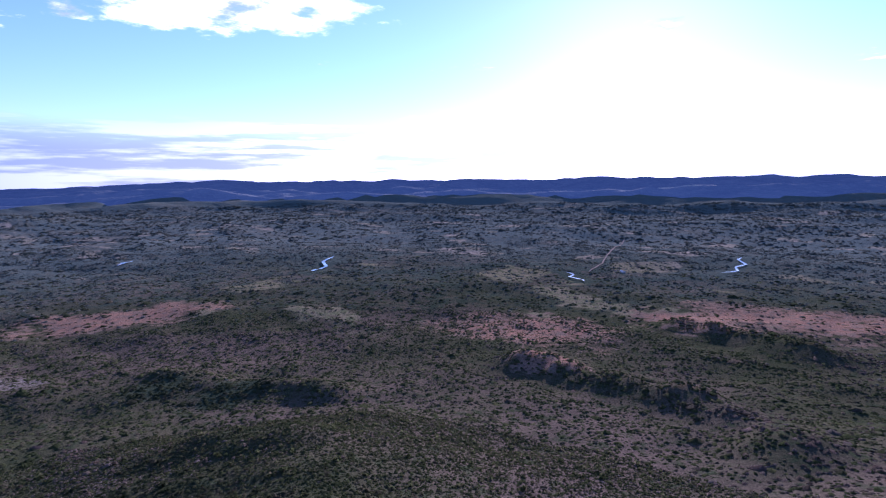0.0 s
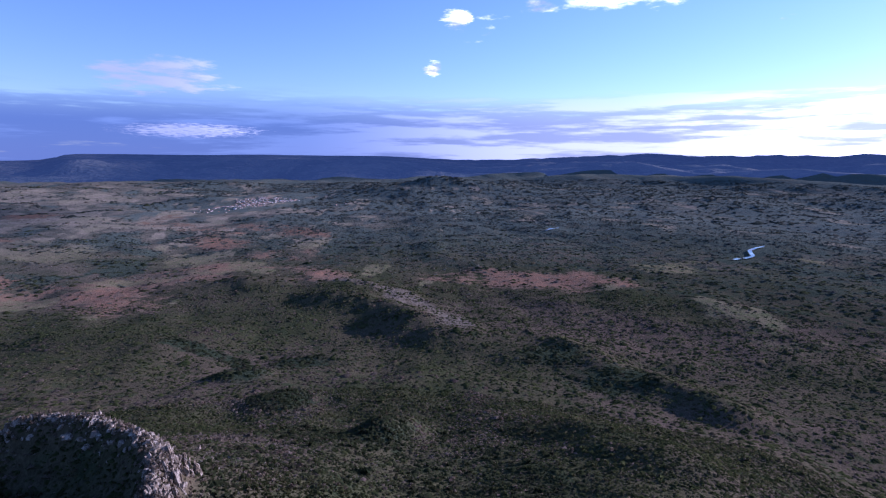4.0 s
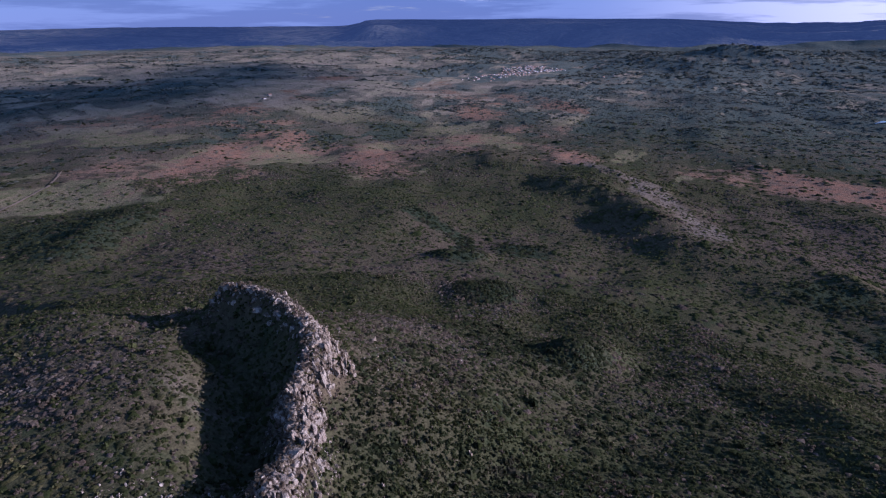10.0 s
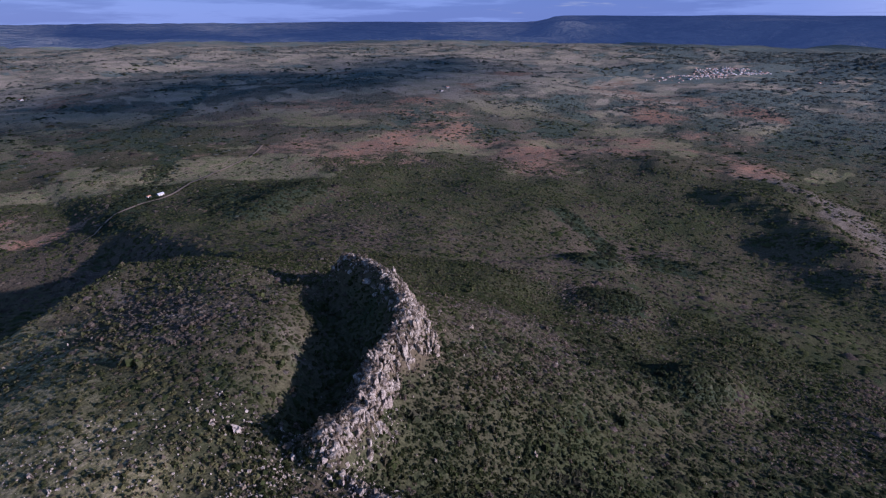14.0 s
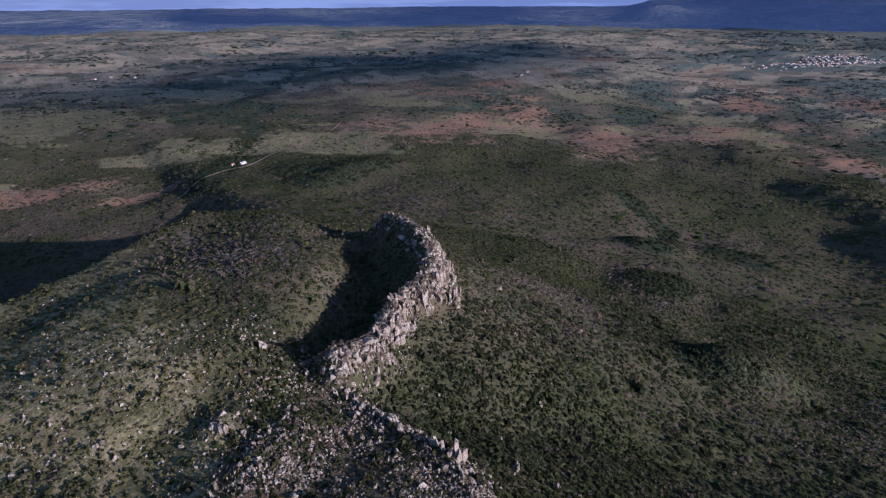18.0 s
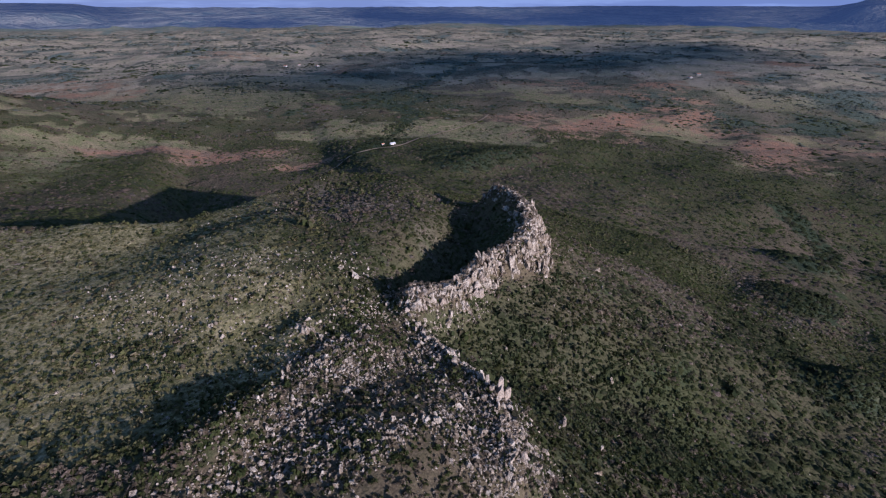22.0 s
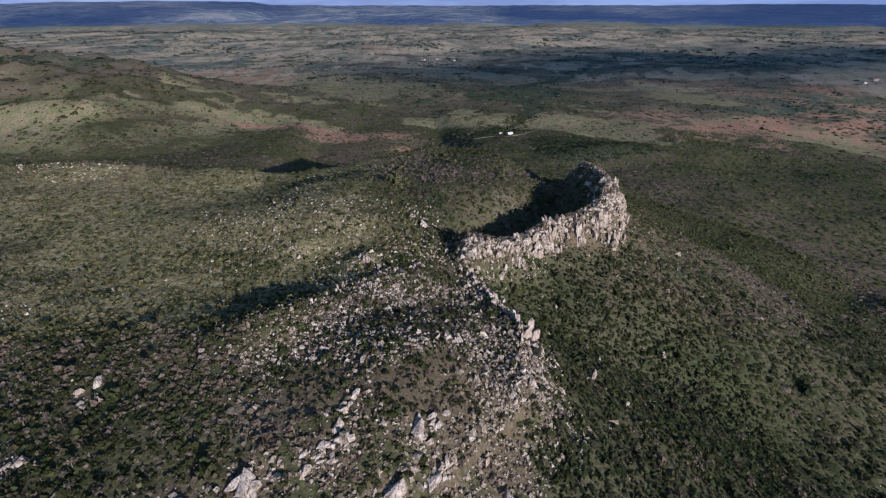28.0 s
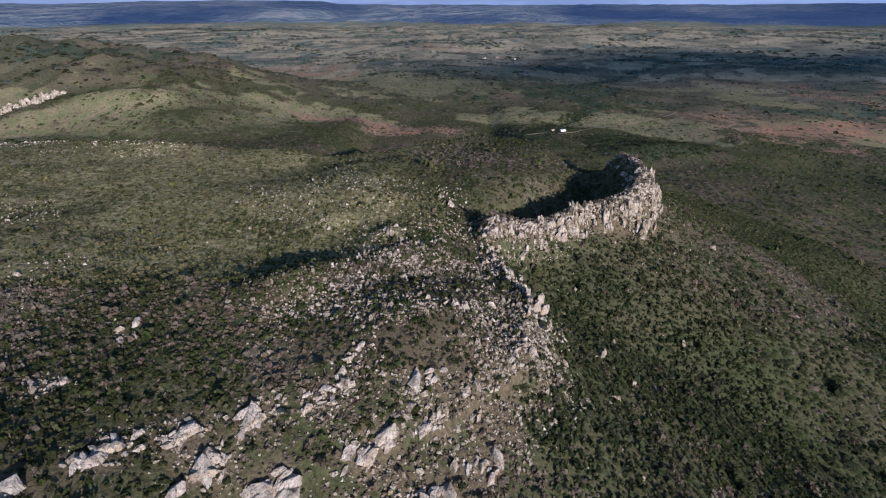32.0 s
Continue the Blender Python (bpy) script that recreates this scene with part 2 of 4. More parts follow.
def rock_material(name, pale, grey, stain):
    m, t, b = material(name, 0.88)
    geo = t.nodes.new("ShaderNodeNewGeometry")
    info = t.nodes.new("ShaderNodeObjectInfo")
    pos = geo.outputs["Position"]
    n2 = noise_tex(t, pos, 0.45, 6.0, 0.65)
    n1 = noise_tex(t, pos, 2.4, 5.0, 0.7)
    rnd = math_node(t, "ADD", geo.outputs["Random Per Island"], math_node(t, "MULTIPLY", info.outputs["Random"], 0.6))
    col = mix(t, smooth(t, n2, 0.36, 0.62), grey, pale)
    col = mix(t, math_node(t, "MULTIPLY", smooth(t, math_node(t, "ADD", n1, math_node(t, "MULTIPLY", rnd, 0.16)), 0.58, 0.80), 0.75), col, stain)
    # upright joints and weather streaks
    st = t.nodes.new("ShaderNodeVectorMath")
    st.operation = "MULTIPLY"
    st.inputs[1].default_value = (1.0, 1.0, 0.22)
    t.links.new(pos, st.inputs[0])
    crack = noise_tex(t, st.outputs[0], 2.1, 6.0, 0.72)
    col = mix(t, smooth(t, crack, 0.34, 0.50), tuple(0.28 * v for v in grey), col)
    dark = mix(t, smooth(t, n1, 0.28, 0.44), (0.07, 0.062, 0.05), col)
    t.links.new(dark, b.inputs["Base Color"])
    bump(t, b, math_node(t, "ADD", math_node(t, "MULTIPLY_ADD", crack, 1.2, n1), n2), 0.9, 0.6)
    return m


def plain_material(name, a, bcol, scale=1.5, rough=0.85):
    m, t, b = material(name, rough)
    geo = t.nodes.new("ShaderNodeNewGeometry")
    info = t.nodes.new("ShaderNodeObjectInfo")
    n = noise_tex(t, geo.outputs["Position"], scale, 5.0, 0.6)
    v = math_node(t, "ADD", n, math_node(t, "MULTIPLY_ADD", info.outputs["Random"], 0.5, -0.25))
    t.links.new(mix(t, smooth(t, v, 0.3, 0.7), a, bcol), b.inputs["Base Color"])
    bump(t, b, n, 0.3, 0.1)
    return m


def range_material():
    """Far wooded ranges, a backdrop; kilometres of air painted as blue emission."""
    m, t, b = material("hazed_ranges")
    place = attribute(t, "place").outputs["Vector"]
    wood = noise_tex(t, place, 1 / 700, 7.0, 0.65)
    fine = noise_tex(t, place, 1 / 160, 5.0, 0.65)
    col = mix(t, smooth(t, wood, 0.36, 0.64), (0.045, 0.060, 0.050), (0.112, 0.112, 0.088))
    col = mix(t, math_node(t, "MULTIPLY", smooth(t, fine, 0.52, 0.66), 0.6), col, (0.170, 0.150, 0.110))
    t.links.new(col, b.inputs["Base Color"])
    bump(t, b, math_node(t, "MULTIPLY_ADD", wood, 3.0, fine), 0.8, 60.0)
    # even blue glow that imitates the haze before the ranges
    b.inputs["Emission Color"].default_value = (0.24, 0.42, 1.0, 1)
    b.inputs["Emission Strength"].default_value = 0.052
    return m


GROUND = ground_material()
RANGES = range_material()
LEAF = leaf_material("scrub_foliage", (0.065, 0.077, 0.027), (0.102, 0.104, 0.041), (0.165, 0.128, 0.078))
LEAF_MEADOW = leaf_material("meadow_shrubs", (0.136, 0.132, 0.052), (0.200, 0.178, 0.078), (0.26, 0.205, 0.12), 0.25, 0.4)
LEAF_DRY = leaf_material("dry_scrub", (0.158, 0.122, 0.080), (0.212, 0.167, 0.116), (0.250, 0.204, 0.152), 0.45, 0.35)
LEAF_DARK = leaf_material("dark_foliage", (0.058, 0.069, 0.030), (0.090, 0.098, 0.042), (0.11, 0.095, 0.058), 0.1)
# copies for far woods, haze painted in as a paler, greyer leaf colour
LEAF_HAZED = leaf_material("hazed_woods", (0.132, 0.138, 0.100), (0.205, 0.186, 0.128), (0.26, 0.205, 0.145), 0.25, 0.5)
LEAF_HAZED_DARK = leaf_material("dark_hazed_woods", (0.092, 0.106, 0.076), (0.135, 0.140, 0.102), (0.17, 0.15, 0.11), 0.1, 0.4)
ROCK = rock_material("pale_quartzite", (0.46, 0.39, 0.305), (0.150, 0.116, 0.082), (0.225, 0.165, 0.102))
ROCK_WARM = rock_material("ochre_quartzite", (0.41, 0.335, 0.265), (0.20, 0.165, 0.13), (0.31, 0.22, 0.14))
BARK = plain_material("bark", (0.06, 0.047, 0.036), (0.115, 0.095, 0.078), 6.0)
WALL = plain_material("whitewashed_wall", (0.50, 0.45, 0.39), (0.36, 0.31, 0.26), 0.6)
ROOF = plain_material("clay_tile_roof", (0.42, 0.20, 0.12), (0.34, 0.17, 0.11), 1.5)
ROOF_PALE = plain_material("pale_sheet_roof", (0.62, 0.61, 0.58), (0.42, 0.41, 0.39), 0.8)
WOOD = plain_material("weathered_wood", (0.13, 0.09, 0.06), (0.22, 0.17, 0.12), 5.0)
ROAD = plain_material("dirt_road", (0.27, 0.205, 0.145), (0.21, 0.155, 0.105), 0.4)
CLOUD = plain_material("cloud", (0.9, 0.9, 0.9), (0.85, 0.85, 0.87), 0.002)
WATER, wt, wb = material("river_water", 0.08)
wb.inputs["Base Color"].default_value = (0.05, 0.06, 0.05, 1)
wb.inputs["Specular IOR Level"].default_value = 0.5
wn = noise_tex(wt, attribute(wt, "place").outputs["Vector"], 0.5, 3.0)
bump(wt, wb, wn, 0.15, 0.2)

# ---- the lie of the land ----
HUB = np.array((-50.0, 90.0))          # middle of the flight
EYE_Z = 245.0


def hashed(ix, iy, seed):
    h = (ix.astype(np.int64) * 374761393 + iy.astype(np.int64) * 668265263 + seed * 1442695041) & 0xFFFFFFFF
    h = ((h ^ (h >> 13)) * 1274126177) & 0xFFFFFFFF
    return ((h ^ (h >> 16)) & 0xFFFFFF) / float(0xFFFFFF)


def vnoise(x, y, seed=0):
    ix, iy = np.floor(x), np.floor(y)
    fx, fy = x - ix, y - iy
    fx, fy = fx * fx * fx * (fx * (fx * 6 - 15) + 10), fy * fy * fy * (fy * (fy * 6 - 15) + 10)
    a, b = hashed(ix, iy, seed), hashed(ix + 1, iy, seed)
    c, d = hashed(ix, iy + 1, seed), hashed(ix + 1, iy + 1, seed)
    return (a + (b - a) * fx) * (1 - fy) + (c + (d - c) * fx) * fy


def fbm(x, y, size, seed=0, octaves=4, gain=0.5):
    total, amp, norm = 0.0, 1.0, 0.0
    for o in range(octaves):
        k = 2.0 ** o / size
        total = total + amp * vnoise(x * k + 17.3 * o, y * k - 9.1 * o, seed + o)
        norm += amp
        amp *= gain
    return total / norm * 2 - 1


def sstep(v, lo, hi):
    t = np.clip((v - lo) / (hi - lo), 0, 1)
    return t * t * (3 - 2 * t)


def seg_dist(x, y, a, b):
    dx, dy = b[0] - a[0], b[1] - a[1]
    t = np.clip(((x - a[0]) * dx + (y - a[1]) * dy) / (dx * dx + dy * dy), 0, 1)
    return np.hypot(x - a[0] - t * dx, y - a[1] - t * dy)


def line_dist(x, y, pts):
    d = seg_dist(x, y, pts[0], pts[1])
    for a, b in zip(pts[1:], pts[2:]):
        d = np.minimum(d, seg_dist(x, y, a, b))
    return d


def inside(x, y, pts):
    r = np.zeros(np.shape(x), bool)
    for (x0, y0), (x1, y1) in zip(pts, pts[1:] + pts[:1]):
        if y0 == y1:
            continue
        r ^= ((y0 > y) != (y1 > y)) & (x < (x1 - x0) * (y - y0) / (y1 - y0) + x0)
    return r


# rim of the plateau: the east scarp, the rock promontory, the north rim
SCARP = [(-700, -900), (-330, -330), (-170, -60), (-95, 30), (-45, 78), (0, 98), (22, 118), (29, 150), (19, 192),
         (40, 198), (62, 216), (84, 219), (101, 238), (113, 268), (113, 288), (109, 303)]
HOLLOW = [(109, 303), (95, 312), (79, 318), (66, 340), (60, 366), (48, 380)]
NORTH = [(48, 380), (26, 392), (-6, 374), (-37, 348), (-85, 318), (-150, 330), (-260, 350), (-600, 330), (-2600, 300)]
RIM = SCARP + HOLLOW[1:] + NORTH[1:] + [(-2600, -900)]


def ridge(x, y, pts, width, height, rough=0.0, seed=5):
    d = line_dist(x, y, pts)
    k = 1.0 if not rough else 1 + rough * fbm(x, y, 40, seed, 3)
    return height * np.exp(-(d / width) ** 2) * k


def land(x, y):
    """Height of the ground at true plan coordinates."""
    x, y = np.asarray(x, float), np.asarray(y, float)
    rx, ry = x - HUB[0], y - HUB[1]
    far = np.hypot(rx, ry)
    az = np.degrees(np.arctan2(-rx, ry))
    plain = 12 + 28 * sstep(y - 0.45 * x, 100, 900) + 14 * fbm(x, y, 420, 1, 5) * sstep(far, 350, 1100) + 3.0 * fbm(x, y, 90, 2, 3)
    # plateau and its slopes
    spread = 0.8 * np.clip(x - 75, 0, 210)
    u = np.minimum(line_dist(x, y, SCARP) / (188 + 40 * fbm(x, y, 120, 3, 3)), line_dist(x, y, HOLLOW) / ((110 + 150 * sstep(y, 300 - spread, 350 + spread)) * (1 - 0.5 * sstep(y - 0.4 * (x - 60), 382, 440) * (1 - sstep(x, 60, 120)))))
    u = np.minimum(u, line_dist(x, y, NORTH) / (42 + 70 * sstep(x, -25, 25) + 300 * sstep(-x, 65, 150)))
    ins = inside(x, y, RIM)
    rim_h = 131 + 3 * fbm(x, y, 60, 4, 3)
    d_in = np.minimum(line_dist(x, y, SCARP), line_dist(x, y, HOLLOW[:3]))
    top = rim_h + 12.5 * (1 - np.exp(-d_in / 22)) + 4.0 * fbm(x, y, 110, 6, 4)
    top = top - 18 * sstep(np.hypot(x + 60, y - 220), 260, 900)
    sink = 9 * sstep(y - 0.35 * x, 285, 385) * sstep(x, -112, -52)
    top = top - sink
    by_north = np.exp(-(line_dist(x, y, HOLLOW[2:] + NORTH[1:]) / 45) ** 2)
    rim_out = rim_h + by_north * (12.5 * (1 - np.exp(-d_in / 22)) + 4.0 * fbm(x, y, 110, 6, 4) - sink)
    out = plain + (rim_out - plain) * np.exp(-u) + 7 * fbm(x, y, 110, 7, 4) * (1 - np.exp(-u * 3)) + 26 * np.exp(-((x - 150) / 120) ** 2 - ((y + 10) / 150) ** 2) * (1 - np.exp(-u * 4))
    z = np.where(ins, top, out)
    z = np.where(ins, z, z + 9 * (np.exp(-line_dist(x, y, NORTH) / 90) - np.exp(-line_dist(x, y, NORTH) / 30)) * sstep(-x, 85, 150))
    # crests on the plateau
    z = z + ridge(x, y, NORTH[1:5], 20, 3.0)
    z = z + np.where(ins, ridge(x, y, [(-2, 183), (-20, 170), (-36, 158), (-54, 143)], 9, 2.9), 0)
    z = z + np.where(ins, ridge(x, y, [(-10, 197), (-34, 174), (-50, 152)], 10, 2.2), 0)
    z = z + np.where(ins, 5.5 * np.exp(-(((x + 34) / 46) ** 2 + ((y - 246) / 50) ** 2)), 0)
    z = z + ridge(x, y, [(-17, 193), (-24, 189)], 5, 2.0)
    z = z + ridge(x, y, [(2, 134), (13, 147), (14, 160)], 28, 1.2)
    z = z + ridge(x, y, [(24, 122), (30, 150), (20, 194)], 7, 4.5)
    z = z + ridge(x, y, [(22, 201), (38, 206), (60, 226), (76, 229), (91, 241), (103, 264), (105, 286), (102, 297)], 8, 10.5)
    z = z + ridge(x, y, [(93, 246), (101, 266), (100, 284)], 11, 3.0)
    z = z - 15 * np.exp(-(line_dist(x, y, [(80, 286), (74, 270), (58, 250), (36, 226)]) / 15) ** 2)
    z = z - 3 * np.exp(-((x + 46) ** 2 + (y - 186) ** 2) / 900) * 0.7
    # mountain behind the plateau
    z = np.maximum(z, plain + ridge(x, y, [(-560, 1010), (-800, 1150), (-1500, 1280), (-2400, 1300)], 300, 112, 0.2) + ridge(x, y, [(-200, 520), (-420, 800)], 120, 34)
                   + 8 * fbm(x, y, 160, 8, 4) * np.exp(-(line_dist(x, y, [(-520, 900), (-1500, 1250)]) / 500) ** 2))
    # spurs and knolls on the slopes
    z = z + ridge(x, y, [(512, -42), (397, -92), (310, -130)], 30, 10, 0.6)
    z = z + ridge(x, y, [(240, -372), (122, -362), (26, -348), (-62, -270)], 34, 15, 0.5)
    z = z + ridge(x, y, [(170, -690), (72, -665), (-6, -636)], 40, 16, 0.5)
    z = z + ridge(x, y, [(255, 35), (200, 0), (160, -35)], 30, 9, 0.4)
    z = z + ridge(x, y, [(252, 146), (228, 160)], 17, 13) + ridge(x, y, [(405, 300), (395, 320)], 20, 9)
    z = z + ridge(x, y, [(330, 240), (300, 260)], 22, 6) + ridge(x, y, [(320, 690), (215, 630)], 40, 9, 0.3)
    z = z + ridge(x, y, [(855, 450), (835, 420)], 42, 11, 0.5) + ridge(x, y, [(765, 290), (690, 190)], 44, 11, 0.6) + ridge(x, y, [(640, 150), (545, 95)], 42, 10, 0.6)
    z = z + ridge(x, y, [(900, 330), (790, 170)], 60, 9, 0.6)
    # hills and tablelands far off
    z = z + ridge(x, y, [(3480, 330), (3650, 150)], 330, 52) + ridge(x, y, [(3700, -60), (3600, -260)], 300, 66)
    z = z + sstep(far, 1000, 2600) * 34 * fbm(x, y, 650, 9, 5)
    se = sstep(-az, 90, 112)
    rug = np.abs(fbm(x, y, 2200, 10, 5)) ** 0.8
    z = z + sstep(far, 3800, 7500) * (40 + 190 * rug) * (0.30 + 0.85 * se) * sstep(np.abs(az + 30), 24, 60)
    mesa = sstep(far + 900 * fbm(x, y, 2600, 11, 4) + 700 * np.abs(fbm(x, y, 800, 17, 4)), 6700, 7900) * sstep(-az, 54.5, 57.5) * (1 - sstep(-az, 84, 96))
    z = np.where(mesa > 0.01, z * (1 - mesa) + mesa * 216, z)
    z = z - 75 * sstep(far, 5200, 6800) * (1 - sstep(far, 9000, 12000)) * sstep(np.abs(fbm(x, y, 1500, 15, 4)), 0.05, 0.5)
    mesa2 = sstep(far + 500 * fbm(x, y, 2000, 12, 4), 8200, 8900) * sstep(az, 9.0, 11.5) * (1 - sstep(az, 26, 34))
    z = z + mesa2 * (128 - 0.4 * np.minimum(z, 120))
    wall = sstep(far + 1500 * fbm(x, y, 4000, 13, 3), 11500, 13500)
    z = z + wall * (70 + 60 * fbm(x, y, 5000, 14, 3) + 70 * se)
    return z


def lay(x, y, z):
    """True plan coordinates to the scene: distances past 1.8 km are drawn in towards 4.8 km, every sight line kept."""
    x, y, z = np.asarray(x, float), np.asarray(y, float), np.asarray(z, float)
    rx, ry = x - HUB[0], y - HUB[1]
    far = np.maximum(np.hypot(rx, ry), 1e-6)
    near = np.where(far < 1800, far, 1800 + 2950 * (1 - np.exp(-(far - 1800) / 2950)))
    k = near / far
    return HUB[0] + rx * k, HUB[1] + ry * k, EYE_Z + (z - EYE_Z) * k, k


def spot(x, y, lift=0.0):
    a, b, c, k = lay(x, y, land(x, y) + lift)
    return float(a), float(b), float(c), float(k)


def blot(x, y, pts, soft):
    """1 inside the outline pts, fading to 0 within soft outside."""
    d = line_dist(x, y, pts + pts[:1])
    return np.where(inside(x, y, pts), 0.5 + 0.5 * np.minimum(d / soft, 1), np.maximum(0.5 - 0.5 * d / soft, 0))


RIVER = [(3600, 900), (2600, 300), (1900, -100), (1650, -320), (1480, -560), (1271, -785), (1090, -580), (1000, -660), (902, -762), (810, -926),
         (717, -1112), (579, -1021), (494, -943), (419, -1077), (282, -1249), (296, -1410), (325, -1594), (150, -2100), (-500, -2600)]
WATERS = [[(1290, -800), (1230, -720), (1150, -680), (1085, -575)], [(590, -1030), (480, -935)], [(300, -1290), (285, -1380), (330, -1580)], [(1670, -335), (1610, -275)]]
BROOK = [(100, 700), (195, 880), (300, 1050), (280, 1250), (450, 1500), (900, 2100)]


# bare bedrock on the scarp: centre, count of slabs, width
SLAB_SPOTS = ((-5, 108, 8, 2.6), (-2, 99, 9, 2.4), (-24, 113, 8, 1.8), (-28, 103, 16, 2.4), (-42, 97, 14, 2.2), (-58, 91, 18, 2.4), (-16, 92, 12, 2.8), (-72, 84, 22, 2.7), (-89, 124, 7, 1.8),
              (-50, 84, 18, 2.6), (-36, 82, 18, 2.7), (-95, 104, 6, 1.8), (8, 92, 6, 2.2), (-84, 70, 18, 2.8), (-3, 84, 12, 3.0), (-22, 78, 14, 2.8))


def covers(x, y):
    """Masks of the soils (red earth, stones, bare rock) and of the plant cover (dark wood and painted backlit shade,
    meadow, field).
    """
    far = np.hypot(x - HUB[0], y - HUB[1])
    red = np.zeros_like(x)
    for cx, cy, a, b, turn in ((770, 640, 105, 62, 0.9), (930, -90, 75, 165, -0.25), (360, -520, 120, 100, 0.3), (170, -730, 100, 70, 0.2),
                               (40, -860, 170, 90, 0.1), (-60, 850, 80, 42, 0.1), (640, 900, 210, 45, 0.35), (830, 900, 90, 50, 0.2),
                               (1650, 520, 120, 60, 0.8), (1420, 700, 120, 70, 0.8), (1900, 1560, 150, 80, 0.4), (1010, 1230, 120, 40, 0.2),
                               (950, 330, 60, 45, 0.6), (215, -390, 50, 45, 0), (-170, 870, 70, 25, 0.2), (30, 770, 60, 16, 0.1)):
        c, s = math.cos(turn), math.sin(turn)
        ux, uy = ((x - cx) * c + (y - cy) * s) / a, (-(x - cx) * s + (y - cy) * c) / b
        red = np.maximum(red, 1 - 0.5 * np.hypot(ux, uy))
    red = np.maximum(red, 0.45 * sstep(fbm(x, y, 420, 31, 4), 0.05, 0.4) * sstep(y - 0.2 * x, -300, 300) * sstep(far, 600, 900) * (1 - sstep(far, 2200, 3500)))
    stones = np.maximum(1 - line_dist(x, y, [(930, 330), (800, 180), (650, 96), (610, 84)]) / 46, 0)
    stones = np.maximum(stones, 0.42 * sstep(fbm(x, y, 60, 32, 4), 0.05, 0.45) * inside(x, y, RIM) * (far < 500))
    rock = np.maximum(blot(x, y, [(-56, 136), (-4, 194), (18, 200), (33, 150), (30, 118), (10, 96), (-18, 104), (-40, 120)], 12),
                      np.clip(1 - line_dist(x, y, [(22, 200), (62, 222), (84, 224), (108, 262), (106, 290)]) / 15, 0, 1))
    for cx, cy, _, w in SLAB_SPOTS:
        rock = np.maximum(rock, np.clip(1.15 - 0.5 * np.hypot(x - cx, y - cy) / (2.0 * w), 0, 0.8))
    dark = np.clip(1 - line_dist(x, y, RIVER) / 60, 0, 1)
    dark = np.maximum(dark, np.clip(1 - line_dist(x, y, BROOK) / 45, 0, 1))
    # discs at (400, -62) and (470, -20) paint the spur's lee shade darker
    for cx, cy, r in ((395, 312, 26), (228, 168, 26), (310, 250, 24), (470, 270, 30), (400, -62, 42), (470, -20, 34), (265, 705, 75), (215, 640, 40)):
        dark = np.maximum(dark, 1 - 0.5 * np.hypot(x - cx, y - cy) / r)
    dark = np.maximum(dark, 0.9 * np.clip(1 - line_dist(x, y, [(520, 430), (470, 330), (400, 310)]) / 28, 0, 1))
    # more dark cover towards the sun: shade of backlit trees painted in
    dark = np.maximum(dark, 0.60 * sstep(fbm(x, y, 260, 33, 6, 0.6) + 0.5 * sstep(0.45 * x - y, -600, 500), 0.06, 0.36) * sstep(far, 600, 1500))
    # far ground goes over to the dark tone, paled by the distance fade
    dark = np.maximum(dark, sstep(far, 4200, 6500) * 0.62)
    # sunward ground toned dark as well, to match the backlit crowns
    dark = np.maximum(dark, 0.50 * sstep(0.45 * x - y, 50, 750) * sstep(far, 480, 950) * (1 - sstep(red, 0.35, 0.6)))
    meadow = np.where(inside(x, y, RIM), 0.62, 0.0) * sstep(0 - x, -40, 40) * sstep(y - 148 - 0.6 * np.clip(x + 54, 0, 60), -6, 14)
    meadow = np.maximum(meadow, 0.29 * sstep(-x - 0.12 * y, 30, 150) * (y > 250) * (1 - sstep(far, 1900, 2600)))
    dark = dark * (1 - 0.7 * sstep(meadow, 0.3, 0.6))
    field = blot(x, y, [(190, 880), (290, 965), (340, 925), (262, 850)], 20)
    field = np.maximum(field, blot(x, y, [(735, -845), (760, -1000), (615, -1010), (590, -800)], 25))
    field = np.maximum(field, blot(x, y, [(590, -1280), (430, -1420), (400, -1260), (505, -1110)], 25))
    field = np.maximum(field, blot(x, y, [(20, 930), (120, 900), (140, 960), (30, 1000)], 15))
    # pale fields northward, which also carry its front-lit brightness in their colour
    field = np.maximum(field, 0.74 * sstep(fbm(x, y, 300, 34, 6, 0.62), -0.22, 0.30) * sstep(far + 300 * sstep(250 - x, 0, 200), 700, 1100) * (1 - sstep(far, 3500, 5000)) * sstep(y - 0.45 * x, 0, 650))
    mosaic = fbm(x, 1.5 * y, 170, 37, 6, 0.62) * (1 - 0.45 * sstep(0.45 * x - y, 0, 500))
    field = np.maximum(field, 0.80 * sstep(mosaic, 0.02, 0.26) * sstep(far, 520, 900) * (1 - sstep(far, 4500, 6000)) * (1 - sstep(dark, 0.75, 0.95)))
    dark = np.maximum(dark, 0.72 * sstep(-mosaic, 0.08, 0.28) * sstep(far, 700, 1200))
    return [np.clip(v, 0, 1) for v in (red, stones, rock, dark, meadow, field)]


def set_points(me, name, arr):
    a = me.attributes.new(name, "FLOAT_VECTOR", "POINT")
    a.data.foreach_set("vector", np.ascontiguousarray(arr, np.float32).ravel())


def set_colors(me, name, arr, alpha=None):
    alpha = np.ones(len(arr)) if alpha is None else alpha
    a = me.attributes.new(name, "FLOAT_COLOR", "POINT")
    a.data.foreach_set("color", np.ascontiguousarray(np.concatenate([arr, alpha[:, None]], 1), np.float32).ravel())


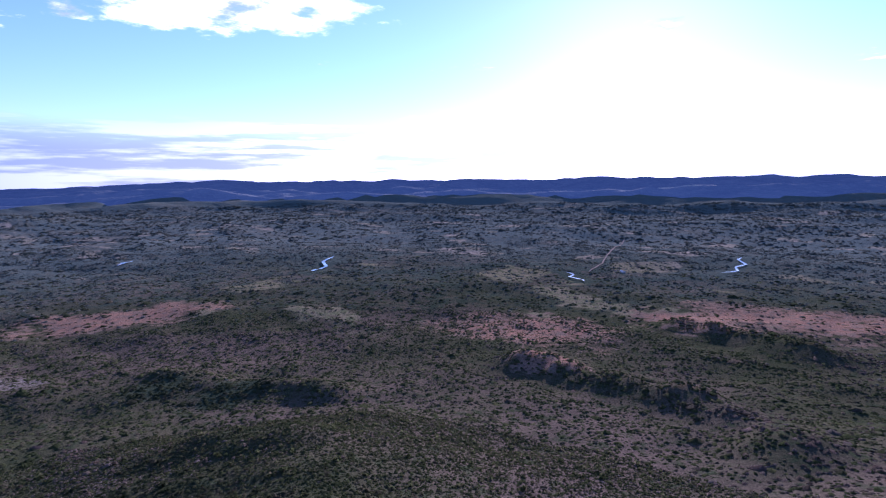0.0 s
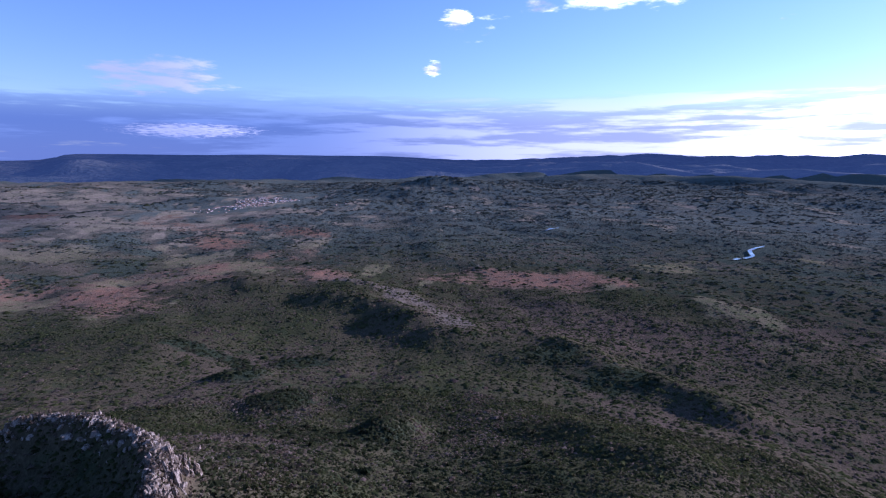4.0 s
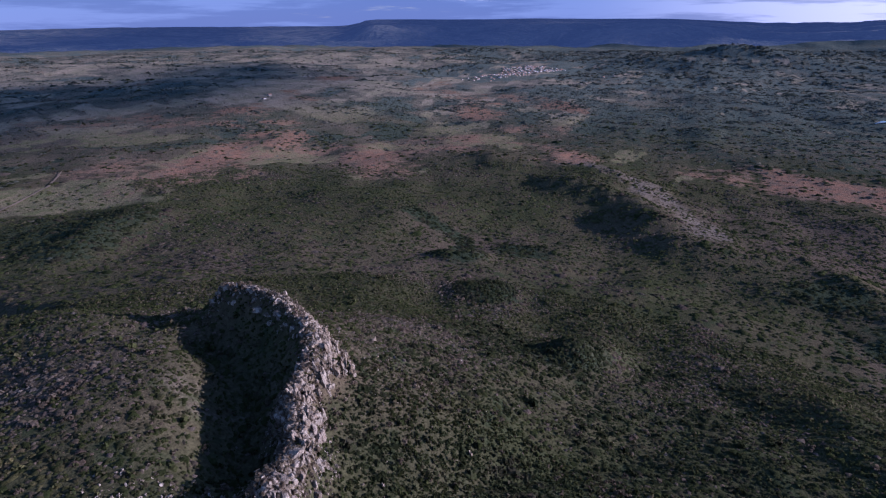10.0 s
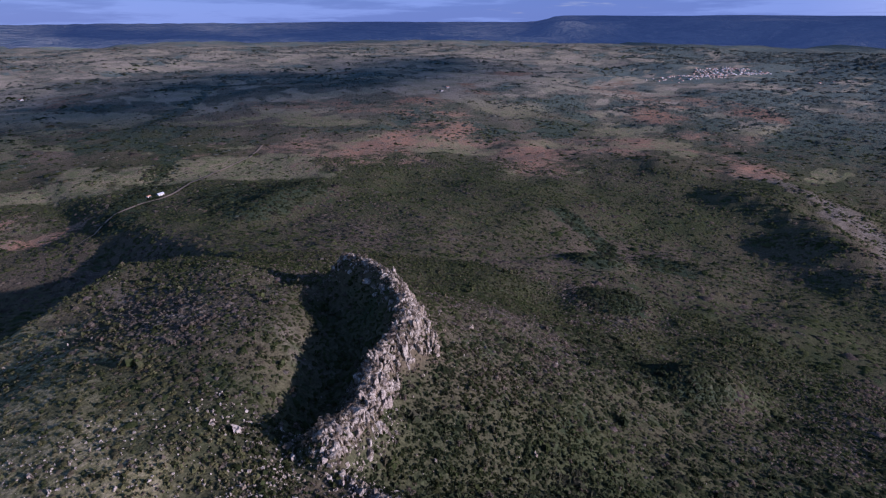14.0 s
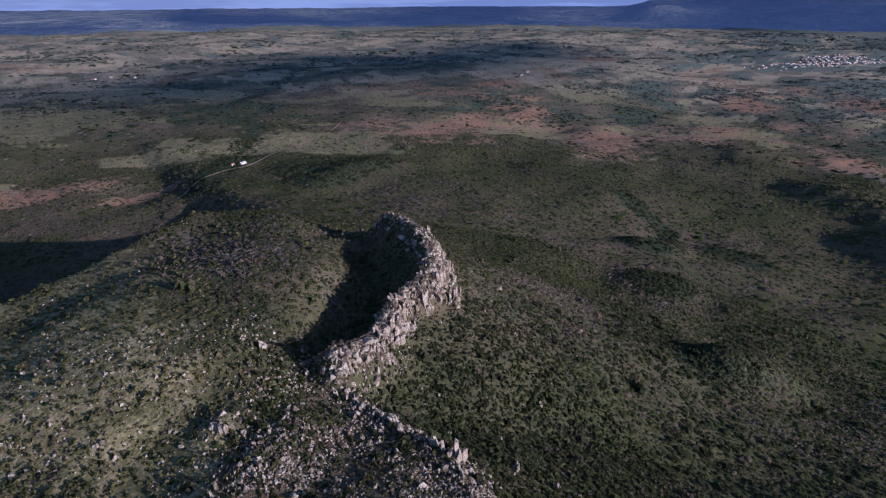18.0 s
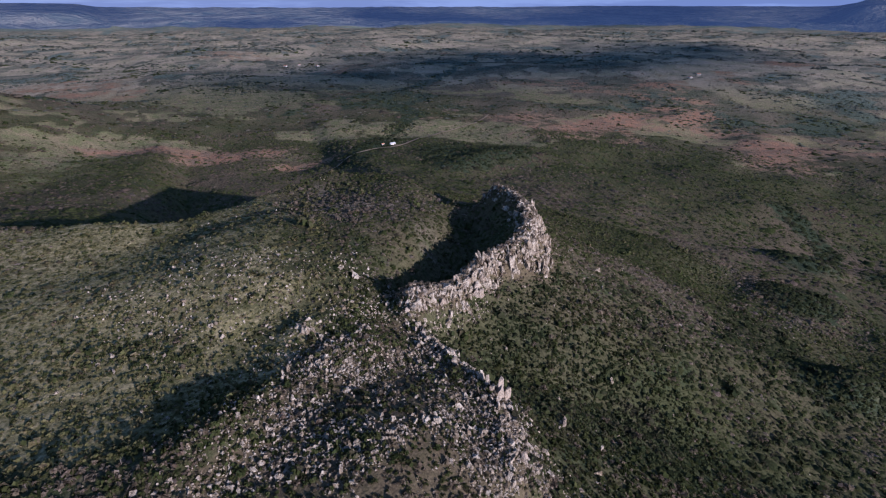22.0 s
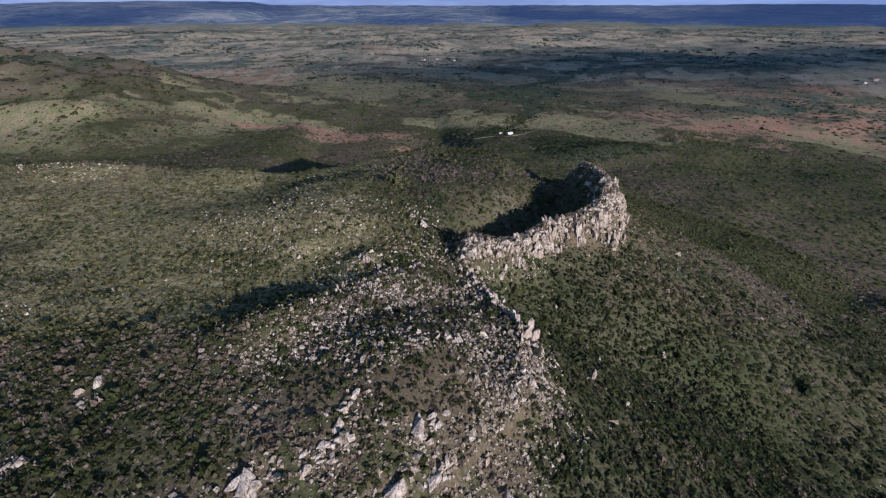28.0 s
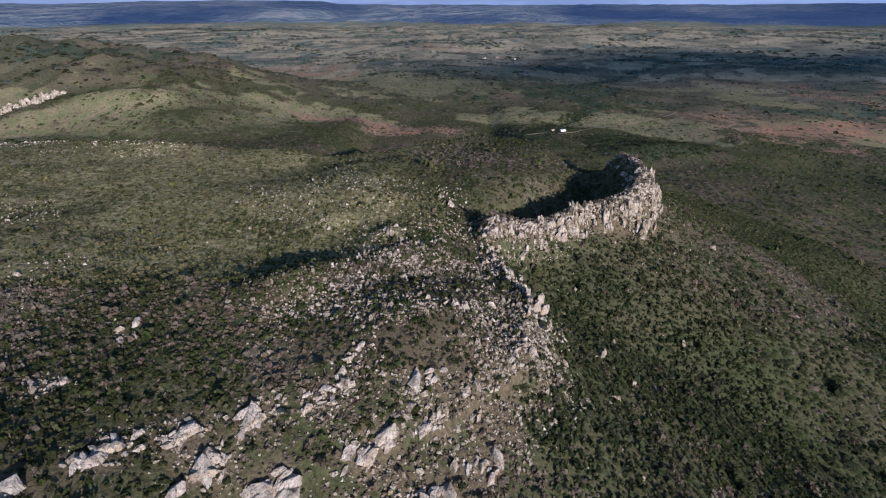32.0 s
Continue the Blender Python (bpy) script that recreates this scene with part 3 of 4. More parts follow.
def mesh_from(name, verts, faces, mat, flat=True):
    """A mesh from arrays of vertices and of faces that all have the same number of corners."""
    me = bpy.data.meshes.new(name)
    n, k = faces.shape
    me.vertices.add(len(verts))
    me.vertices.foreach_set("co", np.ascontiguousarray(verts, np.float32).ravel())
    me.loops.add(n * k)
    me.loops.foreach_set("vertex_index", np.ascontiguousarray(faces, np.int32).ravel())
    me.polygons.add(n)
    me.polygons.foreach_set("loop_start", np.arange(0, n * k, k, dtype=np.int32))
    me.polygons.foreach_set("loop_total", np.full(n, k, np.int32))
    me.polygons.foreach_set("use_smooth", np.full(n, not flat, bool))
    me.materials.append(mat)
    me.update(calc_edges=True)
    return me


def axis(mid, dense, step, growth, limit):
    pos = list(np.arange(0, dense, step))
    s = step
    while pos[-1] < limit:
        s *= growth
        pos.append(pos[-1] + s)
    half = np.array(pos)
    return mid + np.concatenate([-half[:0:-1], half])


def build_ground():
    xs, ys = axis(20, 160, 2.2, 1.038, 21000), axis(220, 170, 2.2, 1.038, 21000)
    gx, gy = np.meshgrid(xs, ys)
    x, y = gx.ravel(), gy.ravel()
    z = land(x, y)
    a, b, c, _ = lay(x, y, z)
    nx, ny = len(xs), len(ys)
    i = (np.arange(ny - 1)[:, None] * nx + np.arange(nx - 1)[None, :]).ravel()
    faces = np.stack([i, i + 1, i + nx + 1, i + nx], 1)
    far = np.hypot(x - HUB[0], y - HUB[1])
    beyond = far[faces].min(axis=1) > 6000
    m = covers(x, y)
    # alpha of the covers: how far the painted haze has set in
    haze_fade = sstep(far + 150 * fbm(x, y, 300, 36, 3), 700, 2300)
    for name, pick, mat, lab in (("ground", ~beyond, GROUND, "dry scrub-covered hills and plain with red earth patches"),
                                 ("backdrop", beyond, RANGES, "wooded tablelands and ranges on the horizon, glowing blue in place of haze")):
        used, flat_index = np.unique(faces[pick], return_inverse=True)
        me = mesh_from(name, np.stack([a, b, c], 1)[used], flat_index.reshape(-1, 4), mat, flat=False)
        set_points(me, "place", np.stack([x, y, z * 0], 1)[used])
        set_colors(me, "soils", np.stack(m[:3], 1)[used])
        set_colors(me, "covers", np.stack(m[3:], 1)[used], haze_fade[used])
        tagged(new(name, me), lab, name, kind="structure")


build_ground()

# ---- plants ----
rng = np.random.default_rng(7)


def crown_template(quads, seed, tall=0.62, leaf=1.0):
    """Loose leaf clumps: small tilted quads spread through a ragged dome of radius 1."""
    r = np.random.default_rng(seed)
    d = r.normal(size=(quads, 3))
    d /= np.linalg.norm(d, axis=1, keepdims=True)
    d[:, 2] = np.abs(d[:, 2]) * 0.9 - 0.1
    lump = 0.62 + 0.38 * np.sin(3 * np.arctan2(d[:, 1], d[:, 0]) + r.uniform(0, 6)) * r.uniform(0.4, 1)
    p = d * (lump * r.uniform(0.45, 1.0, quads))[:, None]
    p[:, 2] = (p[:, 2] + 0.45) * tall
    nrm = d + r.normal(size=(quads, 3)) * 0.55 + np.array((0, 0, 0.4))
    nrm /= np.linalg.norm(nrm, axis=1, keepdims=True)
    ref = r.normal(size=(quads, 3))
    u = np.cross(nrm, ref)
    u /= np.linalg.norm(u, axis=1, keepdims=True)
    w = np.cross(nrm, u)
    s = r.uniform(0.18, 0.36, quads) * (18 / max(quads, 6)) ** 0.5 * 0.78 * leaf
    k = [p + (u * a + w * b) * (s * r.uniform(0.75, 1.2, quads))[:, None] for a, b in ((-1, -0.8), (0.9, -1), (1, 0.8), (-0.8, 1))]
    return np.stack(k, 1)          # quads x 4 x 3


def plant_mesh(name, x, y, size, quads, seed, mat, tall=0.62, sink=0.12, lift=0.0):
    n = len(x)
    z = land(x, y) + lift
    a, b, c, k = lay(x, y, z)
    r = np.random.default_rng(seed)
    temps = np.stack([crown_template(quads, seed * 31 + j, tall) for j in range(12)])
    pick = r.integers(0, 12, n)
    turn = r.uniform(0, 2 * np.pi, n)
    v = temps[pick]
    ct, st = np.cos(turn)[:, None, None], np.sin(turn)[:, None, None]
    px, py, pz = v[..., 0], v[..., 1], v[..., 2]
    sz = (size * k)[:, None, None]
    tallness = r.uniform(0.75, 1.3, n)[:, None, None]
    out = np.stack([a[:, None, None] + (px * ct - py * st) * sz, b[:, None, None] + (px * st + py * ct) * sz,
                    c[:, None, None] + (pz * tallness - sink) * sz], -1)
    faces = np.arange(n * quads * 4).reshape(-1, 4)
    return mesh_from(name, out.reshape(-1, 3), faces, mat)


def canopy_mesh(name, x, y, size, seed, mat, tall=0.85):
    """Distant tree crowns: low uneven caps."""
    n = len(x)
    a, b, c, k = lay(x, y, land(x, y))
    r = np.random.default_rng(seed)
    rim = 5
    ang = np.arange(rim)[None] * (2 * np.pi / rim) + r.uniform(0, 6.283, (n, 1)) + r.normal(0, 0.22, (n, rim))
    rad = (size * k)[:, None] * r.uniform(0.6, 1.25, (n, rim))
    ring = np.stack([a[:, None] + np.cos(ang) * rad, b[:, None] + np.sin(ang) * rad, c[:, None] + (size * k)[:, None] * r.uniform(-0.3, 0.25 if tall > 0.4 else 0.05, (n, rim))], -1)
    off = r.normal(0, 0.25, (n, 2)) * (size * k)[:, None]
    top = np.stack([a + off[:, 0], b + off[:, 1], c + size * k * tall * r.uniform(0.7, 1.25, n)], -1)[:, None]
    verts = np.concatenate([ring, top], 1)
    i = np.arange(rim)
    tri = np.stack([i, (i + 1) % rim, np.full(rim, rim)], 1)
    faces = (tri[None] + (np.arange(n) * (rim + 1))[:, None, None]).reshape(-1, 3)
    return mesh_from(name, verts.reshape(-1, 3), faces, mat, flat=False)


def scatter(x0, x1, y0, y1, per):
    n = int((x1 - x0) * (y1 - y0) / per)
    return rng.uniform(x0, x1, n), rng.uniform(y0, y1, n)


def woody(x, y):
    """How thickly scrub grows, 0 to 1."""
    red, stones, rock, dark, meadow, field = covers(x, y)
    k = 0.80 + 0.35 * fbm(x, y, 45, 41, 4) + 0.25 * sstep(0.45 * x - y, 20, 200)
    k = k * (1 - 0.42 * np.clip(rock * 1.2, 0, 1)) * (1 - 0.5 * sstep(red, 0.45, 0.75)) * (1 - 0.72 * sstep(field, 0.40, 0.70))
    k = k * (1 - 0.35 * sstep(meadow, 0.3, 0.6)) * (1 - 0.42 * sstep(stones, 0.3, 0.6))
    for cx, cy, _, w in SLAB_SPOTS:
        k = k * (1 - 0.30 * np.exp(-((x - cx) ** 2 + (y - cy) ** 2) / (2.6 * w) ** 2))
    k = k * (1 - 0.25 * sstep(np.hypot(x - HUB[0], y - HUB[1]), 700, 1500))
    k = np.maximum(k, 0.95 * sstep(dark, 0.35, 0.6))
    k = np.where((np.abs(x - 2700) < 750) & (np.abs(y - 1060 + 0.12 * (x - 2500)) < 260), 0.12 * k, k)
    for pts in WATERS:
        k = np.where(line_dist(x, y, pts) < 26, 0, k)
    return k, dark, np.maximum(meadow, 0.9 * sstep(rock, 0.3, 0.7)), (meadow > 0.30) & (rock < 0.4)


def plant_band(name, label, x, y, lo, hi, quads, size, seed):
    far = np.hypot(x - 20, y - 150)
    az = np.degrees(np.arctan2(-(x - HUB[0]), y - HUB[1]))
    ok = (far >= lo) & (far < hi) & ((far < 420) | (az < 52) | (az > 160))
    behind = (far < 420) & (((x < -115) & (y < 70)) | ((y >= 70) & (x < -1.05 * y - 45)))
    ok &= ~behind | ((quads == 0) & (np.random.default_rng(seed + 9).uniform(0, 1, len(x)) < 0.4))
    x, y = x[ok], y[ok]
    k, dark, meadow, grassy = woody(x, y)
    r = np.random.default_rng(seed)
    roll = r.uniform(0, 1, len(x))
    keep = roll < k
    x, y, dark, meadow, grassy = x[keep], y[keep], dark[keep], meadow[keep], grassy[keep] & (r.uniform(0, 1, keep.sum()) < np.where(y[keep] < 430, 0.62, 0.5))
    dry = (fbm(x, y, 80, 43, 4) + r.normal(0, 0.25, len(x))) > 0.30 + 0.28 * sstep(0.45 * x - y, 20, 120) + 0.05 * (meadow > 0.7) - 0.58 * ((x < 10) & (y < 150) & (x > -140) & (meadow < 0.7))
    dk = (dark > 0.45) | ((x > 20) & (y > 40) & (y < 240) & (x < 260) & ~inside(x, y, RIM) & (fbm(x, y, 22, 44, 3) + r.normal(0, 0.3, len(x)) > 0.02))
    sz = size * r.lognormal(0, 0.38, len(x)) * np.where(dk, 1.25, 1.0) * np.where(meadow > 0.4, 0.84, 1.0)
    # plants far off take the leaf colours paled for haze
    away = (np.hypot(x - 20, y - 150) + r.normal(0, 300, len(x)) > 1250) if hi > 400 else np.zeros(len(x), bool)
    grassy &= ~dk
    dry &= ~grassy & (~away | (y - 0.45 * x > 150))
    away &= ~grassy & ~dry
    for suffix, mask, mat, lab in (("scrub_woodland", ~dk & ~dry & ~away & ~grassy, LEAF, "olive-green"), ("meadow_scrub", grassy, LEAF_MEADOW, "yellowish-green"), ("scrub_woodland", ~dk & ~dry & away, LEAF_HAZED, "haze-paled"),
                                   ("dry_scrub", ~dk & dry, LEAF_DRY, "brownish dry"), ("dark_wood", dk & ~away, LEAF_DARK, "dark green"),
                                   ("dark_wood", dk & away, LEAF_HAZED_DARK, "dark haze-paled")):
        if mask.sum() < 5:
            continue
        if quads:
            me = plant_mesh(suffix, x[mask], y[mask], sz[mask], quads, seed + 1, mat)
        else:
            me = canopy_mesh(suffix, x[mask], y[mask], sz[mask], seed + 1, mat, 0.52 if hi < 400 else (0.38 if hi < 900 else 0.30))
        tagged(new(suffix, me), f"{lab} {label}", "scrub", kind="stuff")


px, py = scatter(-330, 380, -180, 520, 17)
plant_band("near", "low trees and tall shrubs covering the hillsides", px, py, 0, 330, 18, 1.3, 51)
px, py = scatter(-330, 380, -180, 520, 1.9)
close = (px > -135) & (px < 120) & (py > 55) & (py < 225)
plant_band("carpet", "low shrubs carpeting the hillsides", px[~close], py[~close], 0, 330, 0, 0.82, 56)
px, py = scatter(-135, 120, 55, 225, 1.05)
plant_band("tufts", "low twiggy shrubs between the rocks and on the scarp", px, py, 0, 330, 7, 0.80, 58)
px, py = scatter(-900, 900, -760, 1010, 14)
plant_band("middle", "scrub on the lower slopes", px, py, 330, 850, 0, 2.0, 52)
px, py = scatter(-1500, 2150, -2000, 2300, 90)
plant_band("far", "scattered woods on the plain", px, py, 850, 2100, 0, 3.4, 53)
px, py = scatter(-3300, 5000, -4900, 5000, 650)
plant_band("farthest", "woods far out on the plain", px, py, 2100, 5000, 0, 7.0, 54)


# ---- helpers for things ----
def part(name, data, parent, label="", mat=None):
    ob = new(name, data)
    ob.parent = parent
    if mat:
        data.materials.append(mat)
    return tagged(ob, label)


def from_bm(bm, name, mat, smooth_faces=False):
    me = bpy.data.meshes.new(name)
    for f in bm.faces:
        f.smooth = smooth_faces
    bm.to_mesh(me)
    bm.free()
    me.materials.append(mat)
    return me


# ---- rocks ----
def block_mesh(seed, mat, tall=True):
    """An angular block, about 1 m wide and 1 m high, its foot below 0: a hull of jittered rings, the tall ones split into upright fins."""
    r = random.Random(seed)
    bm = bmesh.new()
    fins = r.choice((2, 3, 3)) if tall else 1
    for k in range(fins):
        turn = r.uniform(0, 6.3)
        ox, oy = (0.26 * math.cos(turn + 2.1 * k), 0.26 * math.sin(turn + 2.1 * k)) if fins > 1 else (0, 0)
        reach = r.uniform(0.55, 1.1) if k else 1.05
        slim = 0.74 if fins > 1 else 1.0
        points = []
        for level, wide in ((-0.25, 1.1), (0.5, 1.0), (1.0, 0.66 if tall else 0.7)):
            count = r.choice((4, 5))
            off = r.uniform(0, 6.3)
            sx, sy = (r.uniform(-0.16, 0.16) for _ in range(2))
            for i in range(count):
                a = off + 6.283 * i / count + r.uniform(-0.4, 0.4)
                rad = 0.5 * wide * slim * r.uniform(0.55, 1.2)
                z = (level + (r.uniform(-0.36, 0.10) if level > 0 else 0)) * (reach if level > 0 else 1)
                points.append(bm.verts.new((ox + math.cos(a) * rad + sx * level, oy + math.sin(a) * rad * 0.75 + sy * level, z)))
        bmesh.ops.convex_hull(bm, input=points)
        loose = [v for v in points if v.is_valid and not v.link_faces]
        bmesh.ops.delete(bm, geom=loose, context="VERTS")
    return from_bm(bm, "boulder", mat)


BLOCKS = [block_mesh(i, ROCK) for i in range(14)] + [block_mesh(40 + i, ROCK_WARM) for i in range(2)]
LOWS = [block_mesh(80 + i, ROCK, False) for i in range(10)] + [block_mesh(120 + i, ROCK_WARM, False) for i in range(2)]


def along(pts, step):
    """Stations along a line: place and unit normal to its right."""
    out, carry = [], 0.0
    for a, b in zip(pts, pts[1:]):
        length = math.hypot(b[0] - a[0], b[1] - a[1])
        ux, uy = (b[0] - a[0]) / length, (b[1] - a[1]) / length
        s = carry
        while s < length:
            out.append((a[0] + ux * s, a[1] + uy * s, uy, -ux))
            s += step
        carry = s - length
    return out


def ground_z(x, y):
    return float(land(x, y))


def rock_row(parent, pts, step, offset, width, height, seed, meshes, lean=7, foot=0.6):
    r = random.Random(seed)
    for x, y, nx, ny in along(pts, step):
        o = offset + r.gauss(0, 1.0)
        px, py = x + nx * o + r.gauss(0, 0.5), y + ny * o + r.gauss(0, 0.5)
        swell = 0.72 + 1.05 * noise.noise(Vector((x * 0.09, y * 0.09, seed))) + 0.55 * noise.noise(Vector((x * 0.26, y * 0.26, seed + 7.5))) + r.uniform(-0.2, 0.3)
        if noise.noise(Vector((x * 0.17, y * 0.17, seed + 3.3))) < -0.34:
            continue
        w = width * min(max(r.lognormvariate(0, 0.38), 0.45), 2.0)
        if parent is outcrop:
            swell *= 0.62 + 0.38 * min(max((x - 22) / 34, 0), 1)
        h = max(height * swell, 0.4 * w)
        ob = part("boulder", r.choice(meshes), parent)
        ob.matrix_basis = pose(px, py, ground_z(px, py) - foot, r.gauss(0, lean), r.gauss(0, lean), r.uniform(0, 360)) @ Matrix.Diagonal((w, w * r.uniform(0.7, 1.2), h, 1))


CREST = [(18, 200), (34, 205), (58, 225), (74, 228), (90, 238), (102, 259), (107, 280), (104, 294), (98, 300)]
outcrop = tagged(new("rock_outcrop"), "jagged pale quartzite crag crowning the narrow ridge", "rock")
rock_row(outcrop, CREST, 1.7, 0.3, 2.9, 2.0, 1, LOWS, 14)
rock_row(outcrop, CREST, 1.2, 3.0, 2.6, 3.3, 2, BLOCKS + LOWS[:3], 9)
rock_row(outcrop, CREST, 1.25, 5.2, 2.3, 3.4, 3, BLOCKS, 9)
rock_row(outcrop, CREST, 4.2, 8.0, 2.4, 3.2, 6, BLOCKS, 10)
rock_row(outcrop, CREST, 2.8, -2.6, 2.6, 1.6, 4, LOWS, 14)
rock_row(outcrop, [(88, 245), (98, 262), (101, 280)], 2.0, -3.0, 3.2, 2.0, 14, LOWS, 14)
rock_row(outcrop, [(84, 222), (96, 232), (106, 252), (110, 268)], 1.25, 1.0, 2.5, 4.4, 5, BLOCKS, 9)
rock_row(outcrop, [(82, 226), (92, 236), (100, 252), (104, 268)], 1.9, 0.0, 2.0, 1.7, 16, LOWS, 16)
br = np.random.default_rng(81)
bx, by = br.uniform(14, 118, 5200), br.uniform(192, 302, 5200)
bk = br.uniform(0, 1, 5200) < np.exp(-(line_dist(bx, by, CREST) / 9.0) ** 2)
bx, by = bx[bk], by[bk]
tagged(new("crag_brush", plant_mesh("crag_brush", bx, by, br.lognormal(-0.15, 0.35, len(bx)), 18, 82, LEAF_DRY, 0.7, 0.1, 1.6 * np.exp(-(line_dist(bx, by, CREST) / 5.0) ** 2))),
       "brownish dry brush growing between the blocks of the crag", "scrub", kind="stuff")

SPUR = [(19, 196), (22, 180), (29, 160), (32, 148), (29, 134), (24, 123)]
spur = tagged(new("rock_spur"), "low line of pale and ochre boulders along the scarp edge", "rock")
rock_row(spur, SPUR, 1.25, 0.8, 2.4, 1.7, 6, LOWS, 14)
rock_row(spur, SPUR, 1.6, 3.2, 1.6, 2.4, 7, LOWS[8:], 14)
rock_row(spur, SPUR, 1.9, -2.6, 1.6, 1.5, 8, LOWS, 14)

crest_rocks = tagged(new("rock_crest"), "broken grey boulders on the second crest of the plateau", "rock")
rock_row(crest_rocks, [(4, 190), (-8, 182), (-24, 170), (-40, 157), (-56, 143)], 1.3, 0.5, 1.4, 1.6, 9, LOWS, 14)
rock_row(crest_rocks, [(-22, 190), (-17, 188)], 1.2, 0, 1.6, 2.6, 10, LOWS)

big = random.Random(12)
big_boulder = tagged(new("boulder", BLOCKS[14]), "big rounded ochre boulder on the scarp edge", "rock", group="great boulders")
big_boulder.matrix_basis = pose(31, 149, ground_z(31, 149) - 0.8, 0, 0, 30) @ Matrix.Diagonal((5.5, 4.6, 5.6, 1))
for x, y, w, h in ((25, 123, 3.2, 3.6), (-20, 188, 3.0, 2.8), (52, 146, 2.6, 3.0), (62, 163, 2.0, 2.4), (59, 136, 2.2, 2.6), (92, 172, 2.0, 2.2), (44, 170, 2.0, 2.2)):
    ob = tagged(new("boulder", big.choice(BLOCKS)), "pale quartzite boulder standing in the scrub", "rock", group="great boulders")
    ob.matrix_basis = pose(x, y, ground_z(x, y) - 0.4, big.gauss(0, 8), big.gauss(0, 8), big.uniform(0, 360)) @ Matrix.Diagonal((w, w, h, 1))

# bare slabs breaking out of the scarp
PALE = rock_material("pale_bedrock", (0.46, 0.39, 0.315), (0.22, 0.18, 0.145), (0.40, 0.29, 0.17))
SLABS = [block_mesh(160 + i, PALE, False) for i in range(8)]
def on_slope(x, y, sink, turn, sx, sy, sz, wobble):
    """A placing that follows the lie of the ground."""
    gx, gy = (ground_z(x + 2, y) - ground_z(x - 2, y)) / 4, (ground_z(x, y + 2) - ground_z(x, y - 2)) / 4
    up = Vector((-gx + big.gauss(0, wobble), -gy + big.gauss(0, wobble), 1)).normalized()
    return Matrix.Translation((x, y, ground_z(x, y) - sink)) @ up.to_track_quat("Z", "Y").to_matrix().to_4x4() @ Matrix.Rotation(radians(turn), 4, "Z") @ Matrix.Diagonal((sx, sy, sz, 1))


for cx, cy, n, w in SLAB_SPOTS:
    for _ in range(int(n * 1.5)):
        k = big.gauss(0, 1)
        x, y = cx + 2.4 * k + big.gauss(0, 1.1), cy + 1.8 * k + big.gauss(0, 1.3)
        ob = tagged(new("rock_slab", big.choice(SLABS)), "bare pale rock slab breaking out of the slope", "rock", group="slabs on the scarp")
        s = w * (1.3 if cy < 98 else 1.0) * min(big.lognormvariate(-0.45, 0.5), 1.7)
        ob.matrix_basis = on_slope(x, y, 0.13 * s, big.gauss(38, 22), s * 1.5, s * 1.0, s * 0.5, 0.16)

cliff = tagged(new("cliff_band"), "grey rock cliff band high on the far green mountain", "rock")
for row, (off, hh) in enumerate(((0, 8), (6, 6), (-5, 5))):
    rock_row(cliff, [(-546, 792), (-575, 768), (-612, 742), (-660, 715)], 5.5, off, 7.5, hh, 20 + row, BLOCKS[:14], 5, 2.0)


def rock_field(name, label, x, y, size, seed, warm=0.0):
    """Loose stones as one mesh."""
    r = np.random.default_rng(seed)
    n = len(x)
    temps = []
    for j in range(12):
        a = np.arange(4) * 1.57 + r.uniform(-0.5, 0.5, 4)
        ring = np.stack([np.cos(a) * r.uniform(0.4, 0.62, 4), np.sin(a) * r.uniform(0.35, 0.58, 4), np.full(4, -0.2)], 1)
        lid = ring * r.uniform(0.5, 0.95, (4, 1)) * np.array((1, 1, 0)) + np.stack([r.normal(0, 0.06, 4), r.normal(0, 0.06, 4), r.uniform(0.3, 0.75, 4)], 1)
        co = np.concatenate([ring, lid])
        tri = [(4, 5, 6), (4, 6, 7)]
        for i in range(4):
            k = (i + 1) % 4
            tri += [(i, k, 4 + k), (i, 4 + k, 4 + i)]
        temps.append((co, np.array(tri)))
    verts, faces, base = [], [], 0
    z = land(x, y)
    pick = r.integers(0, len(temps), n)
    for j, (co, tri) in enumerate(temps):
        m = np.where(pick == j)[0]
        k = len(m)
        if not k:
            continue
        turn = r.uniform(0, 6.283, k)
        tilt = r.normal(0, 0.3, k)
        c, s = np.cos(turn)[:, None], np.sin(turn)[:, None]
        w = size[m][:, None]
        lx, ly, lz = co[:, 0][None] * w, co[:, 1][None] * w * r.uniform(0.6, 1.1, k)[:, None], co[:, 2][None] * w * r.uniform(0.5, 1.3, k)[:, None]
        lx, lz = lx * np.cos(tilt)[:, None] - lz * np.sin(tilt)[:, None], lx * np.sin(tilt)[:, None] + lz * np.cos(tilt)[:, None]
        v = np.stack([x[m][:, None] + lx * c - ly * s, y[m][:, None] + lx * s + ly * c, z[m][:, None] + lz - 0.08 * w], -1)
        verts.append(v.reshape(-1, 3))
        faces.append((tri[None] + (np.arange(k) * len(co))[:, None, None] + base).reshape(-1, 3))
        base += k * len(co)
    me = mesh_from(name, np.concatenate(verts), np.concatenate(faces), ROCK)
    tagged(new(name, me), label, "rocks", kind="stuff")


def stones_in(mask_fn, box, count, seed):
    r = np.random.default_rng(seed)
    x, y = r.uniform(box[0], box[1], count), r.uniform(box[2], box[3], count)
    keep = r.uniform(0, 1, count) < mask_fn(x, y)
    return x[keep], y[keep], r


